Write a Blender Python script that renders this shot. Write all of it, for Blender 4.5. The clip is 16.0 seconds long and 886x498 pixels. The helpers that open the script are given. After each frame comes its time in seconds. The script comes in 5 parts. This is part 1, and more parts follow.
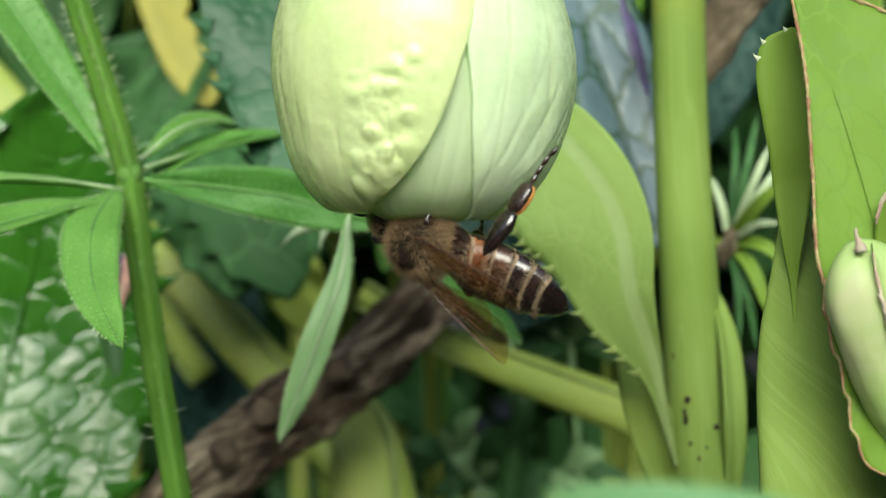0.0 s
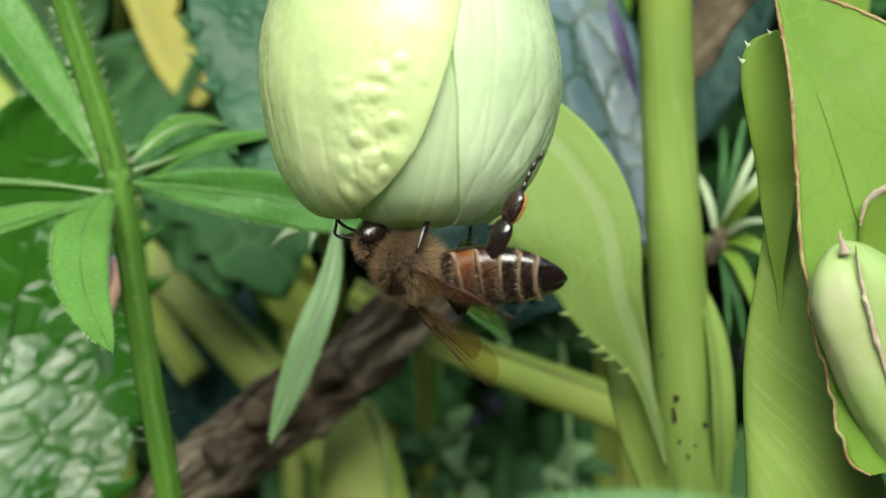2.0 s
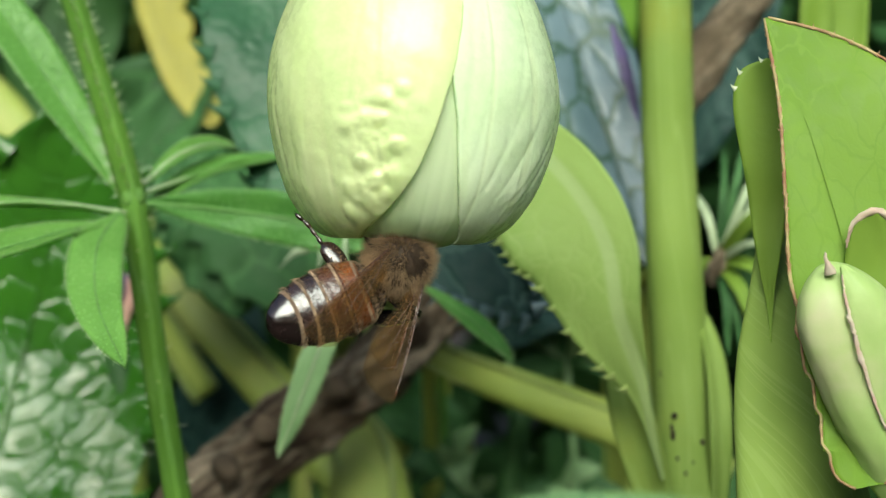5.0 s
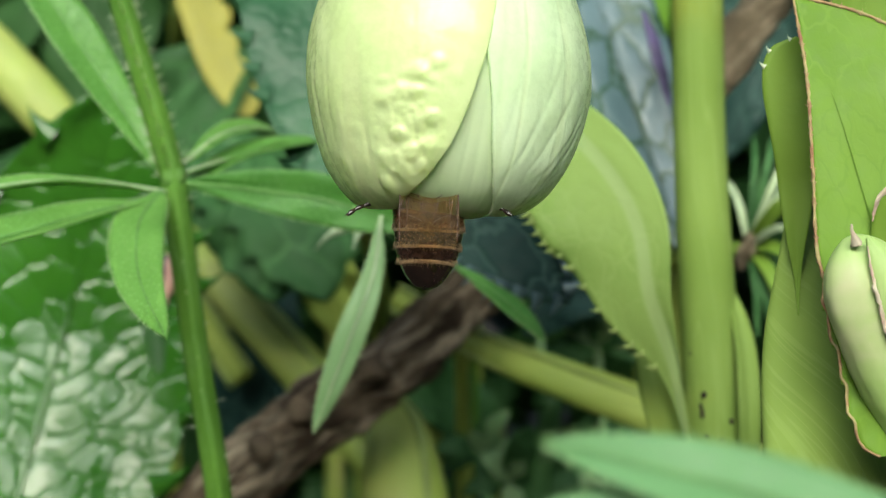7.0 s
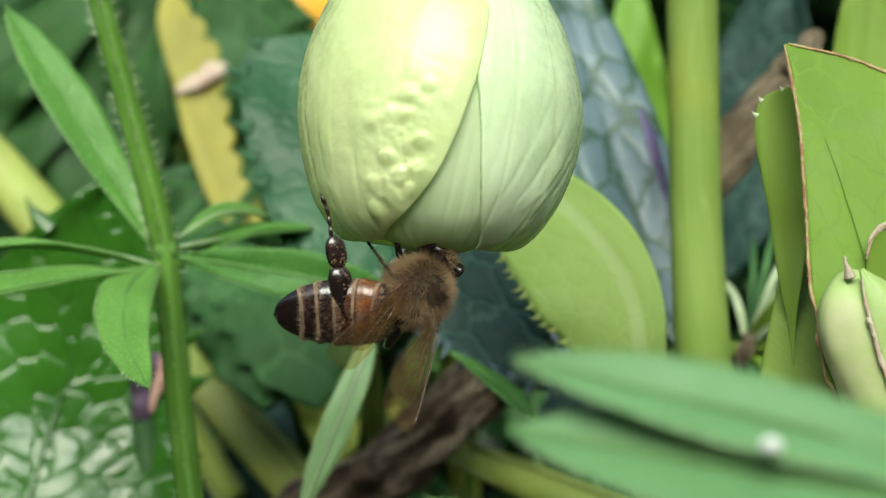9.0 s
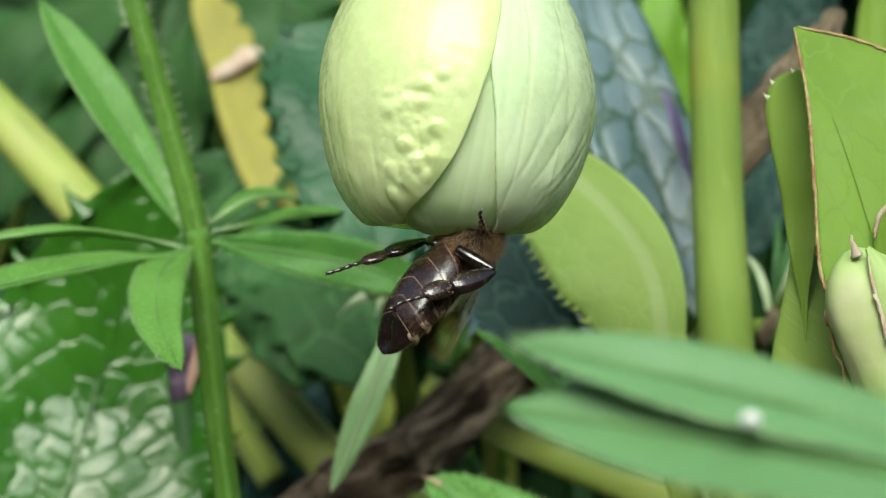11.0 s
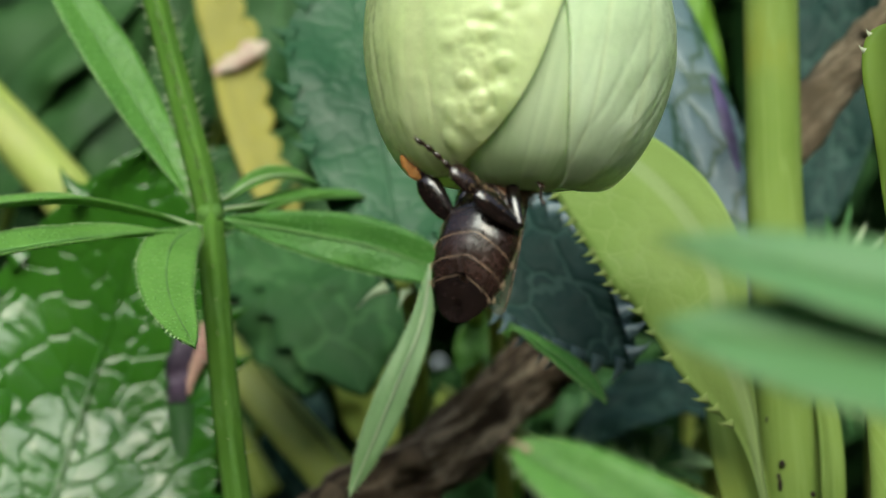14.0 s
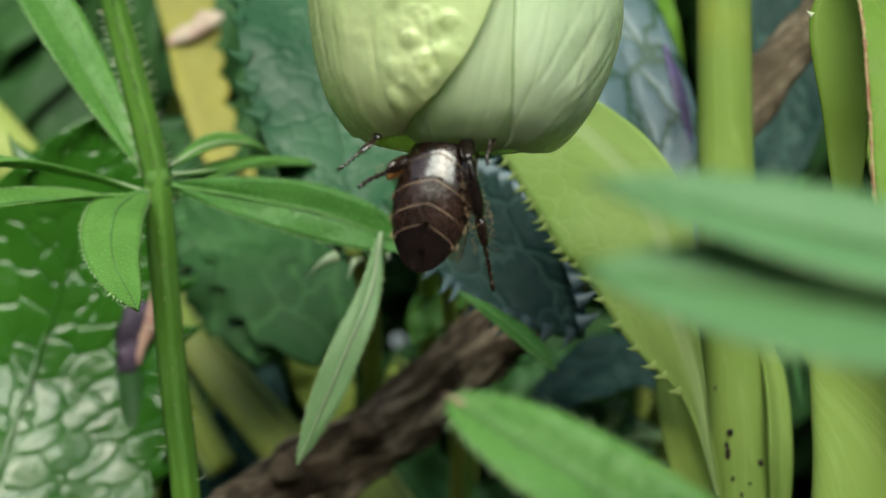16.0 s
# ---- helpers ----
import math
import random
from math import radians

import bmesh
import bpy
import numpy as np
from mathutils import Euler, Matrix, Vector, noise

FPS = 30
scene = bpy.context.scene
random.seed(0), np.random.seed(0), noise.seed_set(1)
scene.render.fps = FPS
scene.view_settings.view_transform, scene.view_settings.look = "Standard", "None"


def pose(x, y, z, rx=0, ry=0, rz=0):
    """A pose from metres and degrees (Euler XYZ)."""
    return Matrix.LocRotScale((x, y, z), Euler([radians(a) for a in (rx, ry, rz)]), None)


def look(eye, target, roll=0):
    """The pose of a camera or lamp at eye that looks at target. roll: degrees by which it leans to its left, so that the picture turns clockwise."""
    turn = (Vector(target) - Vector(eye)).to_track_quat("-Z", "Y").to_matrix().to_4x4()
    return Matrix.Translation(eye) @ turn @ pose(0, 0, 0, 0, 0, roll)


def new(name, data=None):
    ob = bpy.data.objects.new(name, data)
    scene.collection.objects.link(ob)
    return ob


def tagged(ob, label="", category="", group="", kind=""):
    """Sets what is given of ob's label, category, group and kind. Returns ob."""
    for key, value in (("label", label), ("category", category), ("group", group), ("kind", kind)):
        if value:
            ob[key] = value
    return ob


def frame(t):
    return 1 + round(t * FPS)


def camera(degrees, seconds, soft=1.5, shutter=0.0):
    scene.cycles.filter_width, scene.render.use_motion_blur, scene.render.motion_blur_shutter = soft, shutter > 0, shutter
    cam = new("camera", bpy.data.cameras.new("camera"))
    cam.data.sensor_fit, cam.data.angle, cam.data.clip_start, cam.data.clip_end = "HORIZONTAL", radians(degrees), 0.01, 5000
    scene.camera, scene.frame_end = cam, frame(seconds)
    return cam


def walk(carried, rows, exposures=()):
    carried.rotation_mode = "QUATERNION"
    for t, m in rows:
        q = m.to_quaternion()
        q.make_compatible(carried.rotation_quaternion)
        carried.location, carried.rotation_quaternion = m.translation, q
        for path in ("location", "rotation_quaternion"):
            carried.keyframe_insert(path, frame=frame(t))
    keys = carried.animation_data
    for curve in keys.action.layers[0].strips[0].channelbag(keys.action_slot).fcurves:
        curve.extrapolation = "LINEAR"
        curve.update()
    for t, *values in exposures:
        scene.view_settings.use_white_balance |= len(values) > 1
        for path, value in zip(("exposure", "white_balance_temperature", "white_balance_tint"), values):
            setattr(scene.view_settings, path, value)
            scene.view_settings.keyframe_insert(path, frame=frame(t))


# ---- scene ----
cam = camera(32.387, 16.0, 1.3)
cam.data.dof.use_dof = True
cam.data.dof.focus_distance = 0.116
cam.data.dof.aperture_fstop = 40.0
PATH = [
    (0.0, look((0.00040, 0.00003, 0.22038), (0.00025, 0.10003, 0.22096), -0.161)),
    (0.5, look((0.00029, -0.00013, 0.22155), (0.00012, 0.09987, 0.22213), -0.348)),
    (1.0, look((0.00056, 0.00057, 0.22005), (0.00085, 0.10057, 0.21986), -0.470)),
    (1.5, look((0.00014, -0.00044, 0.22043), (0.00020, 0.09956, 0.22021), -0.510)),
    (2.0, look((0.00084, -0.00062, 0.22122), (0.00112, 0.09938, 0.22132), -0.534)),
    (2.5, look((0.00111, -0.00111, 0.22123), (0.00146, 0.09889, 0.22159), -0.463)),
    (3.0, look((0.00250, -0.00078, 0.22093), (0.00357, 0.09922, 0.22129), -0.358)),
    (3.5, look((0.00173, -0.00152, 0.22054), (0.00238, 0.09848, 0.22074), -0.471)),
    (5.8, look((0.00181, -0.00552, 0.22113), (0.00009, 0.09445, 0.22320), -0.207)),
    (6.0, look((0.00148, -0.00563, 0.22014), (-0.00067, 0.09433, 0.22154), -0.305)),
    (6.5, look((0.00234, -0.00728, 0.22239), (0.00005, 0.09266, 0.22500), -0.148)),
    (7.0, look((0.00169, -0.00758, 0.21864), (-0.00103, 0.09237, 0.22029), 0.104)),
    (7.5, look((0.00024, -0.00530, 0.21336), (-0.00307, 0.09453, 0.21815), 1.437)),
    (8.0, look((0.00245, -0.00006, 0.20825), (0.00127, 0.09926, 0.21985), 1.406)),
    (8.5, look((0.00273, -0.00438, 0.20828), (0.00036, 0.09447, 0.22325), 1.351)),
    (9.0, look((0.00323, -0.00502, 0.20715), (-0.00010, 0.09395, 0.22110), 1.118)),
    (9.2, look((0.00274, -0.00595, 0.20700), (-0.00107, 0.09305, 0.22052), 1.136)),
    (11.3, look((0.00549, -0.00858, 0.20714), (-0.00111, 0.09049, 0.21905), 0.817)),
    (11.5, look((0.00477, -0.00868, 0.20541), (-0.00213, 0.09043, 0.21684), 1.054)),
    (12.0, look((0.00494, -0.00920, 0.20529), (-0.00237, 0.08987, 0.21676), 1.166)),
    (12.5, look((0.00367, -0.00879, 0.20611), (-0.00438, 0.09016, 0.21810), 1.208)),
    (13.0, look((0.00149, -0.00305, 0.20540), (-0.00557, 0.09586, 0.21838), 1.623)),
    (13.5, look((0.00222, 0.00359, 0.20281), (-0.00287, 0.10256, 0.21615), 1.655)),
    (14.0, look((-0.00088, 0.00604, 0.20295), (-0.00576, 0.10476, 0.21819), 1.788)),
    (14.5, look((-0.00082, 0.00699, 0.20295), (-0.00448, 0.10567, 0.21872), 1.548)),
    (15.0, look((-0.00032, 0.00623, 0.20263), (-0.00288, 0.10506, 0.21768), 1.443)),
    (15.5, look((0.00108, 0.00603, 0.20282), (-0.00097, 0.10497, 0.21720), 1.611)),
    (16.0, look((0.00044, 0.00705, 0.20175), (-0.00199, 0.10603, 0.21585), 1.912)),
]
walk(cam, PATH, [(0.0, 1.88), (3.7, 1.88), (7.2, 1.88), (8.5, 1.84), (9.2, 1.79), (11.5, 1.76), (12.5, 1.60), (14.0, 1.53), (16.0, 1.55)])

# ---- daylight: bright overcast sky, soft high sun ----
world = bpy.data.worlds.new("sky")
scene.world = world
world.use_nodes = True
wn, wl = world.node_tree.nodes, world.node_tree.links
sky = wn.new("ShaderNodeTexSky")
sky.sky_type, sky.sun_disc = "NISHITA", False
sky.sun_elevation, sky.sun_rotation = radians(30), radians(179)
sky.dust_density, sky.air_density = 4.0, 1.0
wl.new(sky.outputs[0], wn["Background"].inputs[0])
wn["Background"].inputs[1].default_value = 0.05
sun_data = bpy.data.lights.new("sun", "SUN")
sun_data.energy, sun_data.angle, sun_data.color = 1.6, radians(50), (0.885, 1.0, 0.89)
sun = new("sun", sun_data)
sun.matrix_world = look((0.05, -1.9, 1.35), (0, 0.1, 0.2))


# ---- materials ----
def material(name, base, dark=None, grain=900.0, patch=90.0, rough=0.5, bump=0.15, glow_through=0.0, coat=0.0, coat_rough=0.2,
             kind="", size=250.0, vein=None, spec=0.4, third=None, broad_line=0.06, minor=0.10, fine_relief=0.06, groove=0.35, midline=None):
    """Plant and soil surfaces: two scales of colour change, fine relief, optional vein pattern in the leaf's own measure (UV in metres)."""
    m = bpy.data.materials.new(name)
    m.use_nodes = True
    n, l = m.node_tree.nodes, m.node_tree.links
    b = n["Principled BSDF"]
    b.inputs["Specular IOR Level"].default_value = spec
    b.inputs["Coat Weight"].default_value, b.inputs["Coat Roughness"].default_value = coat, coat_rough
    tc = n.new("ShaderNodeTexCoord")
    dark = dark or tuple(0.62 * c for c in base)

    def tex(scale, detail=4.0, source="Object"):
        t = n.new("ShaderNodeTexNoise")
        t.inputs["Scale"].default_value, t.inputs["Detail"].default_value = scale, detail
        l.new(tc.outputs[source], t.inputs["Vector"])
        return t.outputs["Fac"]

    def mix(fac, a, c):
        x = n.new("ShaderNodeMix")
        x.data_type = "RGBA"
        for sock, v in ((x.inputs["Factor"], fac), (x.inputs["A"], a), (x.inputs["B"], c)):
            if isinstance(v, tuple):
                sock.default_value = (*v[:3], 1)
            elif isinstance(v, float):
                sock.default_value = v
            else:
                l.new(v, sock)
        return x.outputs["Result"]

    def steps(v, lo, hi, a=0.0, c=1.0):
        x = n.new("ShaderNodeMapRange")
        x.interpolation_type = "SMOOTHSTEP"
        for k, w in zip(("From Min", "From Max", "To Min", "To Max"), (lo, hi, a, c)):
            x.inputs[k].default_value = w
        l.new(v, x.inputs["Value"])
        return x.outputs["Result"]

    def maths(op, a, c):
        x = n.new("ShaderNodeMath")
        x.operation = op
        for sock, v in zip(x.inputs, (a, c)):
            if isinstance(v, (int, float)):
                sock.default_value = v
            else:
                l.new(v, sock)
        return x.outputs[0]

    broad, fine = tex(patch), tex(grain, 6.0)
    colour = mix(steps(broad, 0.3, 0.7), dark, base)
    if third:
        colour = mix(steps(tex(patch * 0.6), 0.52, 0.75), colour, third)
    height = maths("MULTIPLY", fine, 0.35)
    if kind in ("net", "blister"):
        mapped = n.new("ShaderNodeMapping")
        mapped.inputs["Scale"].default_value = (size, size * 0.62, 1)
        l.new(tc.outputs["UV"], mapped.inputs["Vector"])
        warp = n.new("ShaderNodeTexNoise")
        warp.inputs["Scale"].default_value = 1.3
        l.new(mapped.outputs[0], warp.inputs["Vector"])
        moved = n.new("ShaderNodeVectorMath")
        moved.operation = "ADD"
        l.new(mapped.outputs[0], moved.inputs[0])
        eased = n.new("ShaderNodeVectorMath")
        eased.operation = "SCALE"
        eased.inputs["Scale"].default_value = 0.8
        l.new(warp.outputs["Color"], eased.inputs[0])
        l.new(eased.outputs[0], moved.inputs[1])
        edges = []
        for scale in (1.0, 2.7):
            v = n.new("ShaderNodeTexVoronoi")
            v.feature = "DISTANCE_TO_EDGE"
            v.inputs["Scale"].default_value = scale
            l.new(moved.outputs[0], v.inputs["Vector"])
            edges.append(v.outputs["Distance"])
        big, small = steps(edges[0], 0.0, groove), steps(edges[1], 0.0, 0.11)
        line = maths("MULTIPLY", steps(edges[0], 0.01, broad_line), steps(edges[1], 0.005, 0.03, 0.8, 1.0))
        colour = mix(line, vein or base, colour)
        height = maths("ADD", maths("MULTIPLY", fine, fine_relief), maths("ADD", big, maths("MULTIPLY", small, minor)))
        if midline:
            parts = n.new("ShaderNodeSeparateXYZ")
            l.new(tc.outputs["UV"], parts.inputs[0])
            off = maths("ABSOLUTE", maths("SUBTRACT", parts.outputs["X"], midline[0]), 0)
            colour = mix(steps(off, midline[1] * 0.4, midline[1], 0.8, 0.0), colour, midline[2])
    elif kind == "lines":
        mapped = n.new("ShaderNodeMapping")
        mapped.inputs["Scale"].default_value = (size, size * 0.07, 1)
        l.new(tc.outputs["UV"], mapped.inputs["Vector"])
        t = n.new("ShaderNodeTexNoise")
        t.inputs["Scale"].default_value, t.inputs["Detail"].default_value = 1.0, 2.0
        l.new(mapped.outputs[0], t.inputs["Vector"])
        ridge = maths("ABSOLUTE", maths("SUBTRACT", t.outputs["Fac"], 0.5), 0)
        line = steps(ridge, 0.0, 0.035)
        colour = mix(maths("MULTIPLY", maths("SUBTRACT", 1.0, line), 0.5), colour, vein or dark)
        height = maths("ADD", maths("MULTIPLY", fine, 0.25), maths("ADD", maths("MULTIPLY", line, 0.22), maths("MULTIPLY", broad, 0.8)))
    elif kind == "pimples":
        v = n.new("ShaderNodeTexVoronoi")
        v.inputs["Scale"].default_value = size
        l.new(tc.outputs["UV"], v.inputs["Vector"])
        dot = steps(v.outputs["Distance"], 0.10, 0.34, 1.0, 0.0)
        colour = mix(maths("MULTIPLY", dot, 0.5), colour, tuple(min(1.6 * c + 0.07, 1) for c in base))
        height = maths("ADD", height, dot)
    elif kind == "bark":
        mapped = n.new("ShaderNodeMapping")
        mapped.inputs["Scale"].default_value = (size, size * 0.18, 1)
        l.new(tc.outputs["UV"], mapped.inputs["Vector"])
        t = n.new("ShaderNodeTexNoise")
        t.inputs["Scale"].default_value, t.inputs["Detail"].default_value, t.inputs["Roughness"].default_value = 1.0, 8.0, 0.7
        l.new(mapped.outputs[0], t.inputs["Vector"])
        colour = mix(steps(t.outputs["Fac"], 0.46, 0.66), colour, vein or base)
        height = maths("ADD", t.outputs["Fac"], maths("MULTIPLY", fine, 0.4))
    l.new(colour, b.inputs["Base Color"])
    l.new(steps(fine, 0.3, 0.7, max(rough - 0.08, 0.05), min(rough + 0.1, 1)), b.inputs["Roughness"])
    bp = n.new("ShaderNodeBump")
    bp.inputs["Strength"].default_value, bp.inputs["Distance"].default_value = min(bump, 1.0), {"net": 0.0009, "bark": 0.0018}.get(kind, 0.0006)
    l.new(height, bp.inputs["Height"])
    l.new(bp.outputs[0], b.inputs["Normal"])
    l.new(bp.outputs[0], b.inputs["Coat Normal"])
    if glow_through:
        tr, ms = n.new("ShaderNodeBsdfTranslucent"), n.new("ShaderNodeMixShader")
        l.new(colour, tr.inputs[0])
        l.new(bp.outputs[0], tr.inputs["Normal"])
        ms.inputs[0].default_value = glow_through
        l.new(b.outputs[0], ms.inputs[1])
        l.new(tr.outputs[0], ms.inputs[2])
        l.new(ms.outputs[0], n["Material Output"].inputs[0])
    return m


PETAL = material("petal", (0.84, 0.94, 0.55), (0.79, 0.92, 0.47), 1400, 150, 0.26, 0.22, 0.42, 0.45, 0.10, kind="lines", size=120, vein=(0.85, 0.92, 0.54))
PETAL_PALE = material("petal_pale", (0.83, 0.95, 0.70), (0.78, 0.93, 0.63), 1400, 150, 0.28, 0.22, 0.42, 0.25, 0.14, kind="lines", size=190, vein=(0.77, 0.88, 0.58))
PETAL_INNER = material("petal_inner", (0.76, 0.88, 0.60), (0.70, 0.86, 0.54), 1400, 150, 0.42, 0.2, 0.45, kind="lines", size=160, vein=(0.63, 0.79, 0.47))
CLEAVER = material("cleaver_leaf", (0.125, 0.320, 0.058), (0.090, 0.255, 0.038), 1500, 120, 0.45, 0.6, 0.28, kind="pimples", size=2100)
CLEAVER_SOFT = material("cleaver_leaf_smooth", (0.150, 0.335, 0.135), (0.125, 0.295, 0.108), 1500, 120, 0.55, 0.2, 0.28)
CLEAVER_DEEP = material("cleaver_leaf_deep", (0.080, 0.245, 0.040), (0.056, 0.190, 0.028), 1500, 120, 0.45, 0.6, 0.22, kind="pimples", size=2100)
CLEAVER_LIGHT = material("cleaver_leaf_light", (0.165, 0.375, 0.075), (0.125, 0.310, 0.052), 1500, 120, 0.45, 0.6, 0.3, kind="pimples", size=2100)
CLEAVER_PALE = material("cleaver_leaf_pale", (0.24, 0.39, 0.18), (0.18, 0.33, 0.13), 1500, 120, 0.5, 0.25, 0.2)
BUD = material("bud", (0.46, 0.60, 0.24), (0.36, 0.53, 0.16), 1400, 160, 0.45, 0.15, 0.25, third=(0.58, 0.57, 0.36))
CLEAVER_RIB = material("cleaver_rib", (0.15, 0.34, 0.085), None, 1500, 200, 0.5, 0.2, 0.1)
PALE_RIB = material("pale_rib", (0.46, 0.58, 0.35), None, 1500, 200, 0.5, 0.2, 0.1)
CLEAVER_STEM = material("cleaver_stem", (0.088, 0.205, 0.023), (0.064, 0.160, 0.017), 1200, 100, 0.65, 0.3, 0.1, kind="lines", size=1500, vein=(0.13, 0.26, 0.07), spec=0.2)
BRISTLE = material("bristle", (0.68, 0.76, 0.52), None, 2000, 300, 0.5, 0.1, 0.2)
EDGE_HAIR = material("edge_hair", (0.34, 0.52, 0.22), None, 2000, 300, 0.5, 0.1, 0.2)
NET_LEAF = material("net_leaf", (0.034, 0.135, 0.012), (0.020, 0.092, 0.008), 900, 60, 0.14, 0.04, 0.05, 0.08, 0.06, spec=0.40)
# blue in this base colour imitates sky mirrored on a green leaf
SKY_SHEEN_LEAF = material("sky_sheen_leaf", (0.115, 0.180, 0.200), (0.065, 0.118, 0.125), 900, 90, 0.38, 0.16, 0.03, 0.35, 0.25, "net", 250, (0.016, 0.060, 0.022), 0.5, broad_line=0.13, groove=0.30, fine_relief=0.03)
GREEN_BLISTER = material("green_blister_leaf", (0.029, 0.104, 0.042), (0.017, 0.070, 0.029), 900, 60, 0.48, 0.08, 0.03, 0.03, 0.2, spec=0.3)
DARK_LEAF = material("dark_leaf", (0.015, 0.046, 0.038), (0.010, 0.034, 0.027), 900, 60, 0.6, 0.35, 0.03, kind="net", size=260, vein=(0.032, 0.078, 0.062), spec=0.2, groove=0.2)
MATT_LEAF = material("matt_leaf", (0.031, 0.096, 0.026), (0.020, 0.068, 0.018), 900, 50, 0.6, 0.3, 0.12, kind="net", size=120, vein=(0.046, 0.128, 0.039), spec=0.25)
# leaf green darkened to carry the deep shade of the background
SHADE_LEAF = material("shade_leaf", (0.030, 0.090, 0.021), (0.016, 0.054, 0.014), 900, 40, 0.6, 0.3, 0.1, spec=0.25)
LOBED = material("lobed_leaf", (0.042, 0.125, 0.036), (0.029, 0.096, 0.027), 900, 50, 0.6, 0.06, 0.12, kind="net", size=120, vein=(0.060, 0.160, 0.050), spec=0.2)
BRACT = material("bract", (0.30, 0.43, 0.095), (0.25, 0.38, 0.070), 900, 90, 0.6, 0.06, 0.28, kind="net", size=150, vein=(0.31, 0.44, 0.105), spec=0.25, minor=0.3)
BRACT_FRONT = material("bract_front", (0.170, 0.310, 0.034), (0.135, 0.260, 0.024), 900, 70, 0.55, 0.04, 0.25, kind="net", size=420, vein=(0.156, 0.290, 0.030), spec=0.25, third=(0.22, 0.36, 0.05), minor=0.3)
BRACT_RIB = material("bract_rib", (0.35, 0.46, 0.14), None, 900, 90, 0.6, 0.2, 0.2, spec=0.25)
BRACT_MAIN = material("bract_main", (0.275, 0.405, 0.105), (0.230, 0.360, 0.080), 900, 90, 0.6, 0.06, 0.28, kind="net", size=420, vein=(0.277, 0.407, 0.107), spec=0.25, minor=0.3, midline=(11.0, 0.0010, (0.35, 0.47, 0.19)))
SPRING = material("spring_leaf", (0.17, 0.36, 0.035), (0.13, 0.29, 0.028), 900, 60, 0.5, 0.3, 0.25)
BRACT_OLIVE = material("bract_olive", (0.170, 0.280, 0.036), (0.142, 0.245, 0.028), 900, 90, 0.6, 0.2, 0.2, spec=0.25, third=(0.21, 0.31, 0.055))
STALK = material("stalk", (0.185, 0.275, 0.058), (0.148, 0.232, 0.042), 1200, 70, 0.7, 0.1, 0.1, kind="lines", size=500, vein=(0.22, 0.315, 0.08), third=(0.25, 0.285, 0.042), spec=0.15)
PETIOLE = material("petiole", (0.33, 0.42, 0.082), (0.24, 0.33, 0.058), 900, 50, 0.55, 0.3, 0.1, kind="lines", size=400, third=(0.35, 0.36, 0.12))
STICK = material("stick", (0.100, 0.072, 0.046), (0.022, 0.015, 0.010), 600, 130, 0.9, 1.0, kind="bark", size=480, vein=(0.36, 0.295, 0.21), spec=0.15)
DEAD = material("dead_stem", (0.23, 0.180, 0.115), (0.090, 0.068, 0.042), 900, 110, 0.85, 1.0, kind="bark", size=900, vein=(0.44, 0.36, 0.25), spec=0.2)
YELLOW = material("yellow_leaf", (0.38, 0.350, 0.055), (0.26, 0.25, 0.045), 900, 60, 0.6, 0.4, 0.2, kind="lines", size=300, third=(0.35, 0.27, 0.05))
ORANGE = material("orange_leaf", (0.75, 0.36, 0.03), (0.62, 0.32, 0.03), 900, 60, 0.5, 0.4, 0.2, kind="lines", size=300)
RED_EDGE = material("red_edge", (0.37, 0.31, 0.14), (0.24, 0.11, 0.06), 900, 800, 0.75, 0.6)
ROSY = material("rosy_edge", (0.62, 0.55, 0.42), (0.52, 0.34, 0.28), 900, 700, 0.6, 0.5, 0.2)
VIOLET = material("violet_edge", (0.13, 0.10, 0.24), (0.05, 0.04, 0.09), 900, 250, 0.5, 0.6)
PINK_TIP = material("pink_tip", (0.50, 0.32, 0.24), (0.36, 0.18, 0.15), 900, 200, 0.6, 0.4)
PURPLE = material("purple_scrap", (0.075, 0.045, 0.085), (0.03, 0.02, 0.035), 900, 250, 0.6, 0.9)
SPOT = material("brown_spot", (0.028, 0.019, 0.007), (0.012, 0.009, 0.004), 1500, 400, 0.8, 0.5)
SOIL = material("soil", (0.045, 0.034, 0.024), (0.018, 0.014, 0.010), 300, 25, 0.95, 1.0, spec=0.15)
FUR = material("bee_fur", (0.075, 0.048, 0.027), (0.040, 0.025, 0.014), 1500, 500, 0.7, 0.3, 0.15)
FUR_PALE = material("bee_fur_pale", (0.30, 0.22, 0.135), (0.21, 0.145, 0.085), 1500, 500, 0.8, 0.3, 0.15)
SHELL = material("bee_shell", (0.014, 0.008, 0.007), (0.007, 0.004, 0.004), 2500, 500, 0.18, 0.06, coat=0.8, coat_rough=0.06, spec=0.6)
SHELL_BROWN = material("bee_shell_brown", (0.032, 0.015, 0.011), (0.014, 0.007, 0.006), 2500, 500, 0.25, 0.08, coat=0.6, coat_rough=0.10, spec=0.6)
SHELL_RUST = material("bee_shell_rust", (0.085, 0.028, 0.012), (0.035, 0.013, 0.008), 2500, 500, 0.28, 0.2, coat=0.4, spec=0.6)
SHELL_AMBER = material("bee_shell_amber", (0.26, 0.075, 0.016), (0.10, 0.032, 0.010), 2500, 500, 0.3, 0.25, coat=0.4, spec=0.6)
FUR_TAN = material("bee_fur_tan", (0.45, 0.31, 0.17), (0.26, 0.17, 0.09), 1500, 500, 0.8, 0.3, 0.35)
FUR_DARK = material("bee_fur_dark", (0.075, 0.045, 0.024), (0.035, 0.021, 0.012), 1500, 500, 0.8, 0.3, 0.2)
BAND = material("bee_band", (0.30, 0.21, 0.135), (0.15, 0.095, 0.06), 2500, 900, 0.7, 0.8)
